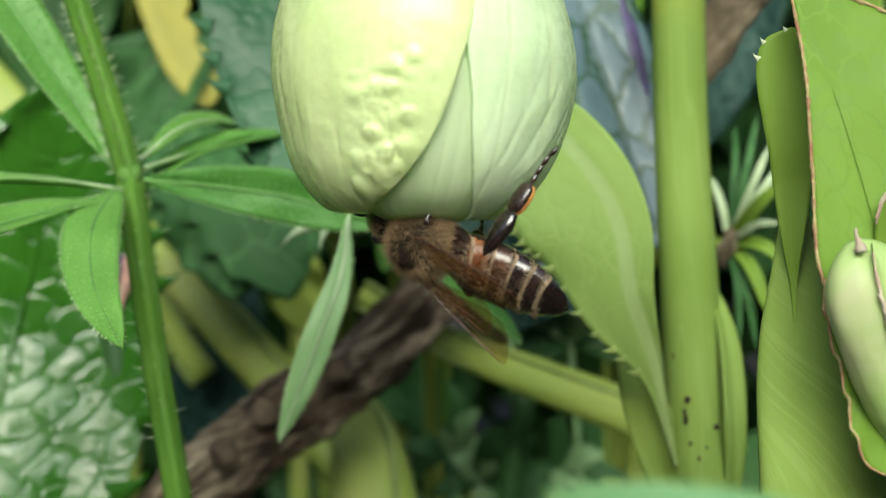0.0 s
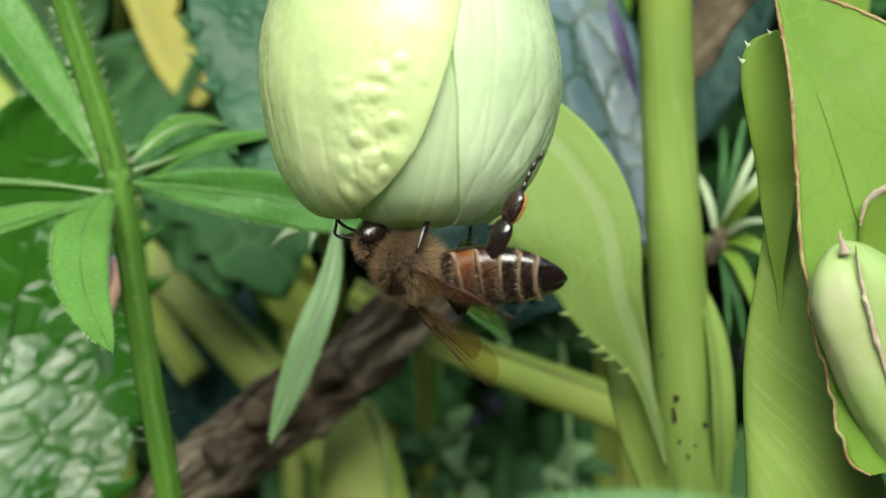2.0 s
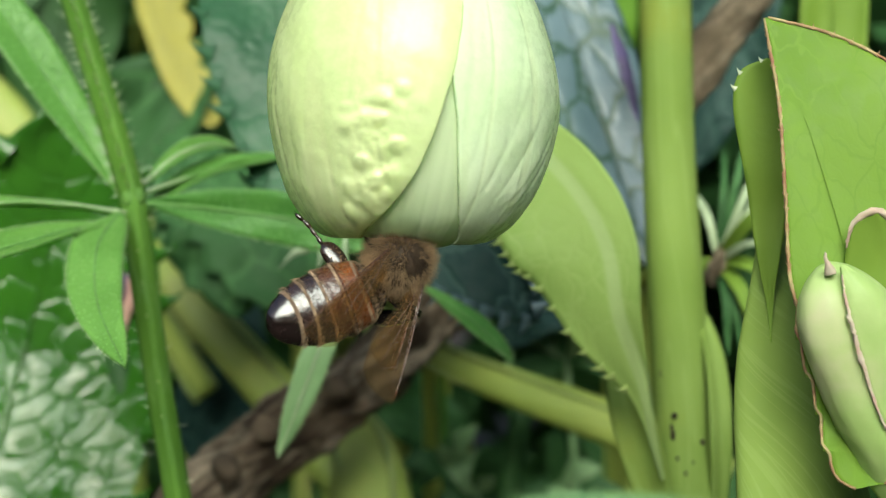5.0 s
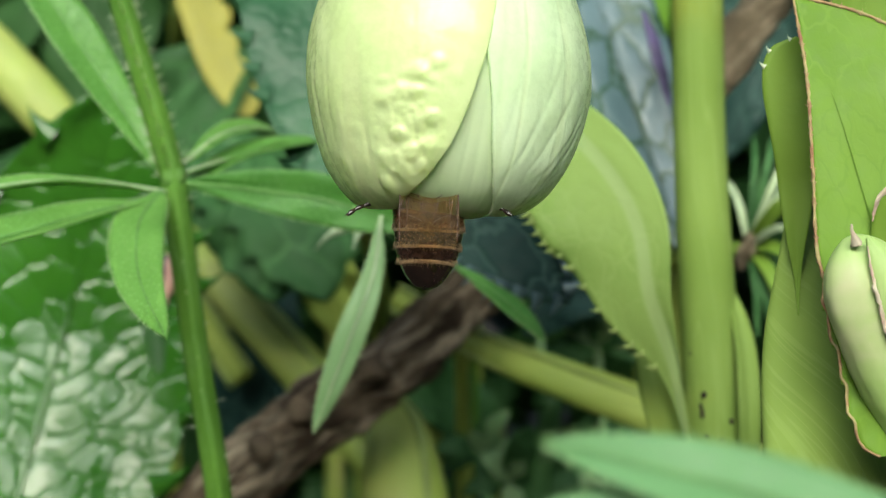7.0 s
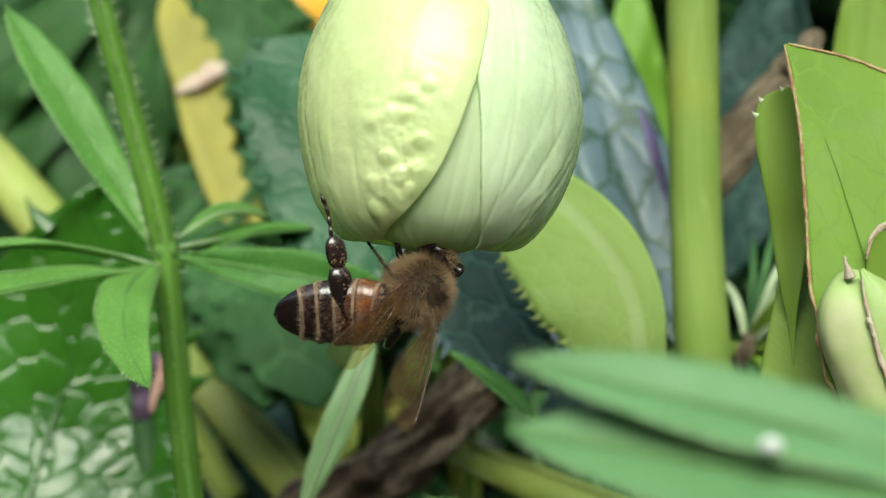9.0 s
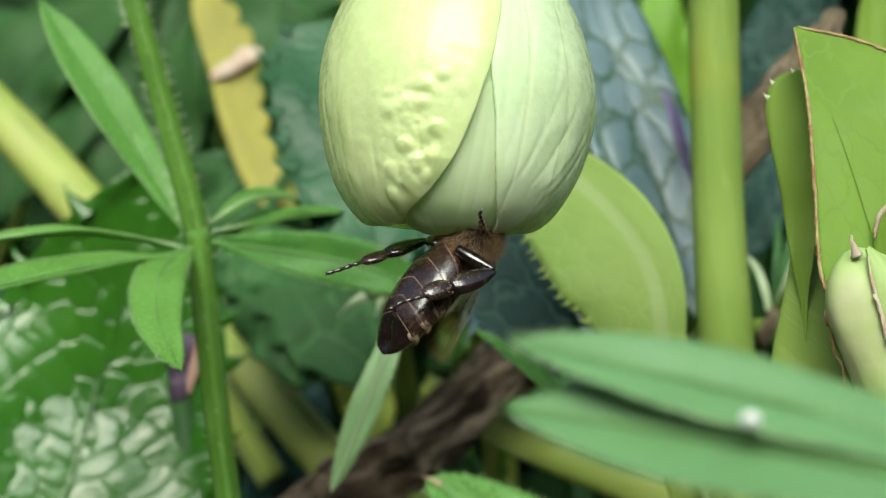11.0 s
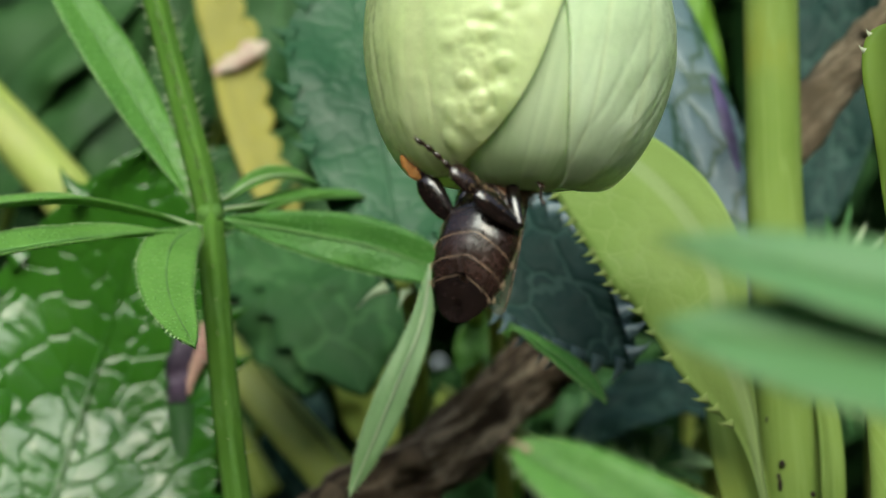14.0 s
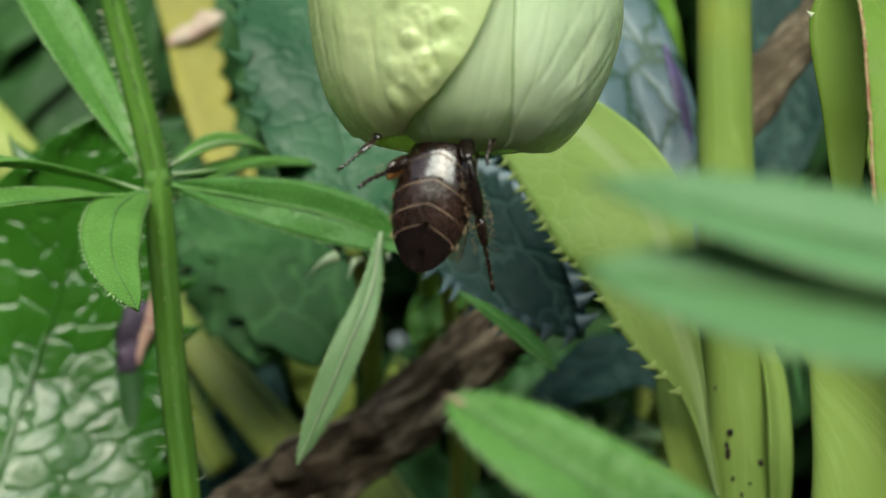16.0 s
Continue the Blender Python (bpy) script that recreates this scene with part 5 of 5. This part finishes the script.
def make_bee():
    bee = thing("honey_bee", "brown honey bee with tawny fur clinging under the flower", "bee")
    thorax = part("thorax", ball((0.0024, 0.0023, 0.0022)), FUR, bee)
    furry(thorax, (0.0024, 0.0023, 0.0022), (0, 0, 0), 2600, 0.00050, FUR_DARK, 1, lambda d: d.z > 0.3, label="dark brown fur", name="dark_fur")
    furry(thorax, (0.0024, 0.0023, 0.0022), (0, 0, 0), 8200, 0.00095, FUR_TAN, 4, lambda d: d.z > -0.85 and d.z < 0.80 + 0.30 * noise.noise(d * 5) + 0.3 * abs(d.x))
    head = part("head", ball((0.0012, 0.0020, 0.0017), (0.0033, 0, -0.0004), shape=lambda p: Vector((p.x, p.y * (1 - 0.25 * max(-p.z, 0)), p.z))), SHELL, bee)
    furry(head, (0.0012, 0.0016, 0.0017), (0.0033, 0, -0.0004), 1100, 0.00045, FUR_TAN, 2, lambda d: abs(d.y) < 0.62 and d.x > -0.4, (0.1, 0, 0.3))
    for s in (-1, 1):
        part("eye", ball((0.00085, 0.0006, 0.0014), (0.0034, s * 0.00165, -0.0002)), EYE, head, "large dark compound eye")
        part("antenna", tube([(0.0043, s * 0.0004, 0.0002), (0.0058, s * 0.0009, 0.0006), (0.0064, s * 0.0011, -0.0003), (0.0072, s * 0.0014, -0.0018)], [(0, 0.00012), (1, 0.00013)], 7, 20), SHELL, head)
        part("mandible", tube([(0.0040, s * 0.0007, -0.0018), (0.0044, s * 0.0004, -0.0024), (0.0043, 0.0, -0.0027)], [(0, 0.0003), (1, 0.0001)], 7, 10), SHELL_BROWN, head)
    part("tongue", tube([(0.0040, 0, -0.0020), (0.0043, 0, -0.0026), (0.0041, 0, -0.0032)], [(0, 0.00022), (1, 0.00008)], 7, 12), SHELL_AMBER, head)

    # abdomen: overlapping rings, its origin at the waist
    belly = new("abdomen")
    belly.parent = bee
    length, girth = 0.0093, 0.0027

    def radius(s):
        return girth * spread([(0, 0.28), (0.06, 0.62), (0.16, 0.88), (0.32, 1.0), (0.5, 0.99), (0.68, 0.90), (0.80, 0.76), (0.88, 0.60), (0.94, 0.43), (0.98, 0.25), (1, 0.05)], s)

    def notch(bm):
        """Flattens a ring and draws its edge into shallow chevrons on the belly side."""
        for v in bm.verts:
            a = math.atan2(v.co.y, -v.co.z)
            v.co.x += 0.0014 * max(1 - abs(a) / 1.3, 0)
            v.co.z *= 0.64
    cuts = [0.0, 0.15, 0.32, 0.49, 0.64, 0.77, 1.0]
    for k, (a, b) in enumerate(zip(cuts, cuts[1:])):
        end = min(b + 0.025, 1.0)
        pts = [(-length * s, 0, -0.0006 * math.sin(3.1 * s)) for s in (a, (a + end) / 2, end)]
        out = 1.0 + 0.012 * (6 - k) / 6
        stops = [(j / 8, radius(a + (end - a) * j / 8) * out * (1 if j < 8 or k == 5 else 0.97)) for j in range(9)]
        for upper in (True, False):
            pl = tube(pts, stops, 48, 10)
            notch(pl)
            gone = [f for f in pl.faces if (f.calc_center_median().z + 0.0007 > 0) != upper]
            bmesh.ops.delete(pl, geom=gone, context="FACES")
            if upper:
                part("back_plate", pl, (SHELL_BROWN, SHELL_AMBER, SHELL_RUST, SHELL_BROWN, SHELL_BROWN, SHELL)[k], belly, ("brown plate", "amber plate", "rusty plate", "brown plate", "brown plate", "blackish tip")[k])
            else:
                part("belly_plate", pl, (SHELL_RUST, SHELL_BROWN, SHELL_BROWN, SHELL_BROWN, SHELL_BROWN, SHELL)[k], belly, "glossy dark belly plate")
        if 0 < k:
            for upper, wide in ((True, 0.026), (False, 0.009)):
                s0 = a + 0.014
                pb = tube([(-length * s, 0, -0.0006 * math.sin(3.1 * s)) for s in (s0, s0 + wide / 2, s0 + wide)], [(j / 4, radius(s0 + wide * j / 4) * (out + 0.004)) for j in range(5)], 48, 4)
                notch(pb)
                gone = [f for f in pb.faces if (f.calc_center_median().z + 0.0007 > 0) != upper]
                bmesh.ops.delete(pb, geom=gone, context="FACES")
                part("pale_band", pb, BAND if upper else BAND_THIN, belly, "pale hair band" if upper else "thin pale plate edge")
    rnd, hb = random.Random(6), bmesh.new()
    for k in range(2600):
        a = rnd.uniform(0, 6.283)
        s = rnd.choice(cuts[1:-1]) + rnd.uniform(-0.03, 0.01) if k % 4 else rnd.uniform(0.03, 0.5)
        if math.sin(a) < -0.2:
            continue
        r = radius(s) * 1.015
        p = Vector((-length * s, r * math.cos(a), (r * math.sin(a) - 0.0006 * math.sin(3.1 * s)) * 0.64))
        d = Vector((-1.0, math.cos(a) * 0.35, math.sin(a) * 0.35)).normalized()
        cone(hb, p, p + d * rnd.uniform(0.0002, 0.0005), 0.000014, 3)
    part("abdomen_hairs", hb, FUR_PALE, belly, "pale hair fringes", False)["kind"] = "stuff"
    rnd, hb = random.Random(9), bmesh.new()
    for _ in range(900):
        a, s = rnd.uniform(0.6, 2.54), rnd.uniform(0.02, 0.7) ** 1.4
        r = radius(s) * 1.01
        p = Vector((-length * s, r * math.cos(a), (r * math.sin(a) - 0.0006 * math.sin(3.1 * s)) * 0.64))
        d = Vector((-1.0, math.cos(a) * 0.4, math.sin(a) * 0.5)).normalized()
        cone(hb, p, p + d * rnd.uniform(0.0002, 0.0005), 0.000014, 3)
    part("back_hairs", hb, FUR, belly, "short brown hair", False)["kind"] = "stuff"
    part("waist", tube([(0.0006, 0, 0), (-0.0003, 0, 0), (-0.0012, 0, 0)], 0.0009, 12, 6), SHELL, belly)

    wings, legs = [], []
    for s in (1, -1):
        fore = wing(bee, "forewing", (0.0002, s * 0.0017, 0.0013), 0.0100, -s * 0.0032, Euler((0, 0, 0)))
        hind = wing(bee, "hindwing", (-0.0006, s * 0.0016, 0.0011), 0.0070, -s * 0.0024, Euler((0, 0, 0)))
        legs.append((s, leg(bee, "fore_leg", (0.0012, s * 0.0010, -0.0017), 0.0023, 0.0046, 0.00028, (0.4, s, 0.4))))
        legs.append((s, leg(bee, "middle_leg", (0.0, s * 0.0012, -0.0019), 0.0026, 0.0058, 0.00036, (0.0, s, 0.5))))
        legs.append((s, leg(bee, "hind_leg", (-0.0019, s * 0.0013, -0.0014), 0.0032, 0.0092, 0.00048, (-1, s * 0.45, 0.05), True, s < 0, s > 0)))
        wings.append((s, fore, hind))
    return bee, belly, wings, legs


BEE, BELLY, WINGS, LEGS = make_bee()
RIM = FZ + 0.0006
# where the feet hold on to the flower: leg, side, from, to, place
GRIPS = [
    ("hind_leg", -1, 0.0, 2.6, (0.0080, 0.1045, 0.2279)), ("hind_leg", -1, 7.85, 8.35, (0.0041, 0.1060, 0.2225)), ("hind_leg", -1, 11.2, 14.6, (-0.0105, 0.1085, 0.2279)),
    ("hind_leg", -1, 14.9, 16.0, (-0.0075, 0.1040, 0.2195)), ("hind_leg", -1, 6.2, 7.25, (0.0022, 0.1070, 0.2242)),
    ("hind_leg", 1, 3.05, 3.8, (-0.0091, 0.1035, 0.2259)), ("hind_leg", 1, 4.7, 6.1, (-0.0085, 0.1070, 0.2245)), ("hind_leg", 1, 6.2, 7.25, (-0.0074, 0.1070, 0.2240)),
    ("hind_leg", 1, 8.35, 9.8, (-0.0092, 0.1035, 0.2262)), ("hind_leg", 1, 11.2, 15.1, (-0.0077, 0.1035, 0.2253)), ("hind_leg", 1, 15.4, 16.0, (0.0014, 0.1090, 0.2136)),
    ("hind_leg", -1, 3.05, 3.8, (-0.0035, 0.1135, 0.2245)), ("hind_leg", -1, 8.4, 9.8, (-0.0035, 0.1135, 0.2245)),
    ("hind_leg", 1, 0.0, 2.6, (0.0035, 0.1140, 0.2245)), ("hind_leg", 1, 7.85, 8.3, (0.0, 0.1135, 0.2245)),
    ("fore_leg", 1, 2.95, 3.05, (-0.0044, 0.1110, 0.2240)), ("fore_leg", -1, 2.95, 3.05, (-0.0012, 0.1110, 0.2240)),
    ("middle_leg", 1, 2.95, 3.05, (-0.0062, 0.1105, 0.2242)), ("middle_leg", -1, 2.95, 3.05, (0.0002, 0.1105, 0.2242)),
    ("middle_leg", -1, 15.4, 16.0, (-0.0091, 0.1060, 0.2209)), ("middle_leg", 1, 11.2, 13.8, (0.0024, 0.1040, 0.2221)), ("middle_leg", 1, 13.9, 16.0, (0.0007, 0.1050, 0.2214)),
]


def hinge(x, y):
    """A turn whose x runs along a limb and whose y is the joint's axis."""
    x = x.normalized()
    y = (y - x * y.dot(x)).normalized()
    return Matrix((x, y, x.cross(y))).transposed().to_quaternion()


def eased(before, after, most=1.3):
    """The turn after, or as far towards it as a joint gets from the turn before."""
    if before is None:
        return after
    angle = before.rotation_difference(after).angle
    angle = min(angle, 2 * math.pi - angle)
    return before.slerp(after, most / angle) if angle > most else after


def stride(side, legs_of, rows):
    """Bends one leg so that its foot holds on to the flower while the body turns."""
    name, root, upper, lower, pole, thigh, shins = legs_of
    ahead = {"fore_leg": 0.0030, "middle_leg": 0.0002, "hind_leg": -0.0072}[name]
    hip, thigh_rows, shin_rows = Vector(root), [], []
    w = turn = bent = None
    for t, m in rows:
        held = [Vector(p) for n, s, a, b, p in GRIPS if n == name and s == side and a <= t <= b]
        goal = m @ (hip + Vector((ahead, side * 0.0016, -0.002)))
        if name != "hind_leg":
            goal.z = max(RIM, goal.z + 0.002)
        v = m.inverted() @ (held[0] if held else goal) - hip
        reach = min(max(v.length, lower - upper + 0.0004), upper + lower - 0.0003)
        u = v.normalized()
        bow = pole if held else Vector((0, side, 0.5))
        w = bow * 0.6 + (w if w else bow)
        w = (w - u * w.dot(u)).normalized()
        c = (upper * upper + reach * reach - lower * lower) / (2 * upper * reach)
        knee = u * upper * c + w * upper * math.sqrt(max(1 - c * c, 0))
        axis = u.cross(w)
        whole = hinge(knee, axis)
        turn = eased(turn, whole)
        bent = eased(bent, whole.inverted() @ hinge(u * reach - knee, axis))
        thigh_rows.append((t, Matrix.Translation(hip) @ turn.to_matrix().to_4x4()))
        shin_rows.append((t, Matrix.Translation((upper, 0, 0)) @ bent.to_matrix().to_4x4()))
    walk(thigh, thigh_rows)
    for ob in shins:
        walk(ob, shin_rows)


def motions():
    body_rows = [
        (0.0, pose(-0.00123, 0.10800, 0.22154, -130.9, -31.1, 155.0)),
        (0.5, pose(-0.00164, 0.10800, 0.22164, -130.9, -31.1, 155.0)),
        (1.0, pose(-0.00112, 0.10800, 0.22110, -130.9, -31.1, 155.0)),
        (1.5, pose(-0.00163, 0.10800, 0.22101, -130.9, -31.1, 155.0)),
        (2.0, pose(-0.00125, 0.10800, 0.22017, -140.5, -32.2, 167.9)),
        (2.5, pose(-0.00118, 0.10700, 0.21884, -149.9, -8.9, -171.0)),
        (2.7, pose(-0.00412, 0.10600, 0.21877, -146.9, -11.7, -158.7)),
        (2.9, pose(-0.00609, 0.10500, 0.21940, -166.1, -14.6, -117.9)),
        (3.0, pose(-0.00311, 0.10500, 0.21862, 178.9, -20.6, -86.9)),
        (3.1, pose(-0.00278, 0.10600, 0.22008, 161.4, -17.4, -47.1)),
        (3.3, pose(-0.00221, 0.10600, 0.21985, 136.8, -32.0, -3.6)),
        (3.5, pose(-0.00348, 0.10700, 0.21980, 117.4, -41.2, 19.7)),
        (3.7, pose(-0.00244, 0.10700, 0.22056, 110.7, -44.4, 24.8)),
        (4.8, pose(-0.00219, 0.10700, 0.22191, 95.3, -53.0, 32.0)),
        (5.8, pose(-0.00195, 0.10700, 0.22327, 74.5, -59.8, 45.0)),
        (6.0, pose(-0.00275, 0.10700, 0.22472, 30.7, -67.1, 66.8)),
        (6.3, pose(-0.00299, 0.10800, 0.22603, 0.0, -69.4, 90.0)),
        (6.5, pose(-0.00265, 0.10800, 0.22521, 0.0, -69.4, 90.0)),
        (7.0, pose(-0.00238, 0.10800, 0.22883, 0.0, -69.4, 90.0)),
        (7.2, pose(-0.00323, 0.10800, 0.22405, 0.0, -69.4, 90.0)),
        (7.3, pose(-0.00330, 0.10600, 0.21811, 145.9, -52.8, -52.1)),
        (7.4, pose(-0.00241, 0.10600, 0.21805, 141.7, -18.0, -40.6)),
        (7.6, pose(0.00016, 0.10500, 0.21794, 167.6, -11.8, -47.1)),
        (7.7, pose(0.00040, 0.10500, 0.21608, 173.2, -27.2, -59.0)),
        (7.8, pose(-0.00135, 0.10500, 0.21525, -174.1, -30.3, -110.6)),
        (7.9, pose(-0.00498, 0.10500, 0.21713, -157.6, -31.1, -155.0)),
        (8.0, pose(-0.00641, 0.10600, 0.21777, -156.2, -51.0, -170.5)),
        (8.1, pose(-0.00820, 0.10600, 0.21829, -157.1, -51.9, -170.2)),
        (8.2, pose(-0.00994, 0.10600, 0.21891, -161.2, -57.5, -168.7)),
        (8.3, pose(-0.00804, 0.10500, 0.21653, 175.8, -39.1, -118.3)),
        (8.4, pose(-0.00859, 0.10500, 0.21662, 173.3, -29.8, -76.8)),
        (8.5, pose(-0.00677, 0.10500, 0.21942, 145.4, -21.2, -33.7)),
        (8.6, pose(-0.00267, 0.10600, 0.22056, 124.2, -23.8, -6.3)),
        (8.8, pose(-0.00168, 0.10700, 0.22067, 102.0, -55.7, 32.0)),
        (9.0, pose(-0.00239, 0.10700, 0.21977, 100.8, -55.2, 33.7)),
        (9.2, pose(-0.00254, 0.10700, 0.21963, 100.8, -55.2, 33.7)),
        (9.7, pose(-0.00183, 0.10751, 0.22049, 140.2, -54.5, 15.3)),
        (10.2, pose(-0.00113, 0.10801, 0.22134, 160.4, -56.7, 21.8)),
        (10.7, pose(-0.00042, 0.10852, 0.22220, -162.9, -58.1, 23.1)),
        (11.3, pose(0.00042, 0.10912, 0.22323, -147.9, -58.4, 24.0)),
        (11.5, pose(0.00045, 0.10912, 0.22327, -147.9, -58.4, 24.0)),
        (12.0, pose(0.00028, 0.10912, 0.22373, -147.9, -58.4, 24.0)),
        (12.5, pose(-0.00034, 0.10912, 0.22425, -147.9, -58.4, 24.0)),
        (13.0, pose(0.00026, 0.10912, 0.22392, -147.9, -58.4, 24.0)),
        (13.5, pose(0.00123, 0.10912, 0.22431, -147.9, -58.4, 24.0)),
        (14.0, pose(-0.00199, 0.10927, 0.22452, -150.6, -70.4, 51.3)),
        (14.5, pose(-0.00157, 0.10927, 0.22503, -150.6, -70.4, 51.3)),
        (15.0, pose(-0.00152, 0.10927, 0.22532, -150.6, -70.4, 51.3)),
        (15.5, pose(-0.00170, 0.10914, 0.22556, -150.3, -75.3, 53.1)),
        (16.0, pose(-0.00163, 0.10914, 0.22559, -150.3, -75.3, 53.1)),
    ]
    walk(BEE, body_rows)
    walk(BELLY, [
        (0.0, pose(-0.0022, 0, -0.0002, -5.0, -13.8, -3.4)),
        (0.5, pose(-0.0022, 0, -0.0002, -3.8, -12.5, -5.8)),
        (1.0, pose(-0.0022, 0, -0.0002, -4.3, -12.1, -4.8)),
        (1.5, pose(-0.0022, 0, -0.0002, 4.2, -5.2, -8.5)),
        (2.0, pose(-0.0022, 0, -0.0002, -8.1, -26.5, 19.9)),
        (2.5, pose(-0.0022, 0, -0.0002, -6.5, -9.4, 23.3)),
        (2.7, pose(-0.0022, 0, -0.0002, -0.3, 1.0, 24.9)),
        (2.9, pose(-0.0022, 0, -0.0002, 5.2, -12.4, 25.8)),
        (3.0, pose(-0.0022, 0, -0.0002, 1.1, -22.9, -4.0)),
        (3.1, pose(-0.0022, 0, -0.0002, -0.3, -8.0, -4.9)),
        (3.3, pose(-0.0022, 0, -0.0002, 2.8, -18.0, -23.3)),
        (3.5, pose(-0.0022, 0, -0.0002, 23.5, -36.2, -58.1)),
        (3.7, pose(-0.0022, 0, -0.0002, 22.3, -33.4, -40.3)),
        (4.8, pose(-0.0022, 0, -0.0002, -8.9, -15.0, -34.2)),
        (5.8, pose(-0.0022, 0, -0.0002, -37.1, 3.7, -38.6)),
        (6.0, pose(-0.0022, 0, -0.0002, 4.6, -54.3, -28.6)),
        (6.3, pose(-0.0022, 0, -0.0002, -0.2, -20.6, 0.8)),
        (6.5, pose(-0.0022, 0, -0.0002, -0.0, -20.6, 0.1)),
        (7.0, pose(-0.0022, 0, -0.0002, 0.6, -20.6, -2.3)),
        (7.2, pose(-0.0022, 0, -0.0002, 2.2, -20.4, -8.4)),
        (7.3, pose(-0.0022, 0, -0.0002, -23.0, -38.0, -72.0)),
        (7.4, pose(-0.0022, 0, -0.0002, -3.7, -42.2, -6.7)),
        (7.6, pose(-0.0022, 0, -0.0002, -2.1, -25.1, 0.1)),
        (7.7, pose(-0.0022, 0, -0.0002, -14.7, -6.5, -12.6)),
        (7.8, pose(-0.0022, 0, -0.0002, 5.2, -25.7, -16.2)),
        (7.9, pose(-0.0022, 0, -0.0002, 5.4, -20.1, 28.6)),
        (8.0, pose(-0.0022, 0, -0.0002, -5.4, -31.4, 37.4)),
        (8.1, pose(-0.0022, 0, -0.0002, -4.9, -31.7, 37.0)),
        (8.2, pose(-0.0022, 0, -0.0002, -5.3, -36.9, 39.6)),
        (8.3, pose(-0.0022, 0, -0.0002, 16.7, -36.2, 27.2)),
        (8.4, pose(-0.0022, 0, -0.0002, -0.0, -32.8, 1.6)),
        (8.5, pose(-0.0022, 0, -0.0002, -10.2, -15.4, 7.5)),
        (8.6, pose(-0.0022, 0, -0.0002, -1.1, 1.8, -16.0)),
        (8.8, pose(-0.0022, 0, -0.0002, 12.5, -33.7, -28.5)),
        (9.0, pose(-0.0022, 0, -0.0002, 29.4, -39.3, -48.5)),
        (9.2, pose(-0.0022, 0, -0.0002, 29.3, -39.3, -48.4)),
        (9.7, pose(-0.0022, 0, -0.0002, 16.8, -33.7, -32.0)),
        (10.2, pose(-0.0022, 0, -0.0002, 5.7, -23.8, -15.9)),
        (10.7, pose(-0.0022, 0, -0.0002, -1.7, -11.5, -2.6)),
        (11.3, pose(-0.0022, 0, -0.0002, -6.0, 1.9, 8.7)),
        (11.5, pose(-0.0022, 0, -0.0002, -6.0, 1.8, 8.9)),
        (12.0, pose(-0.0022, 0, -0.0002, -5.9, -0.7, 12.6)),
        (12.5, pose(-0.0022, 0, -0.0002, -6.1, 5.0, 5.2)),
        (13.0, pose(-0.0022, 0, -0.0002, -5.9, -0.3, 11.6)),
        (13.5, pose(-0.0022, 0, -0.0002, 2.9, 0.5, 11.0)),
        (14.0, pose(-0.0022, 0, -0.0002, 2.0, 8.0, 5.4)),
        (14.5, pose(-0.0022, 0, -0.0002, 3.2, 9.3, 1.2)),
        (15.0, pose(-0.0022, 0, -0.0002, 4.2, 9.8, -0.8)),
        (15.5, pose(-0.0022, 0, -0.0002, 2.2, 6.1, -1.6)),
        (16.0, pose(-0.0022, 0, -0.0002, 3.5, 5.4, 2.3)),
    ])
    # how far the wings are spread, in degrees
    spread_rows = [(0.0, 14), (2.0, 20), (2.7, 30), (3.0, 48), (3.3, 34), (3.7, 26), (5.8, 10), (6.5, 3), (7.2, 4), (7.6, 20), (8.0, 26), (8.3, 40), (8.5, 48), (8.8, 24), (9.2, 20), (11.3, 4), (16.0, 3)]
    for s, fore, hind in WINGS:
        f, h = fore.location.copy(), hind.location.copy()
        walk(fore, [(t, pose(*f, s * 6, 7 - 0.12 * a, s * (2 - a))) for t, a in spread_rows])
        walk(hind, [(t, pose(*h, s * 6, 5 - 0.12 * a, s * (5 - 1.15 * a))) for t, a in spread_rows])
    for s, one in LEGS:
        stride(s, one, body_rows)


motions()
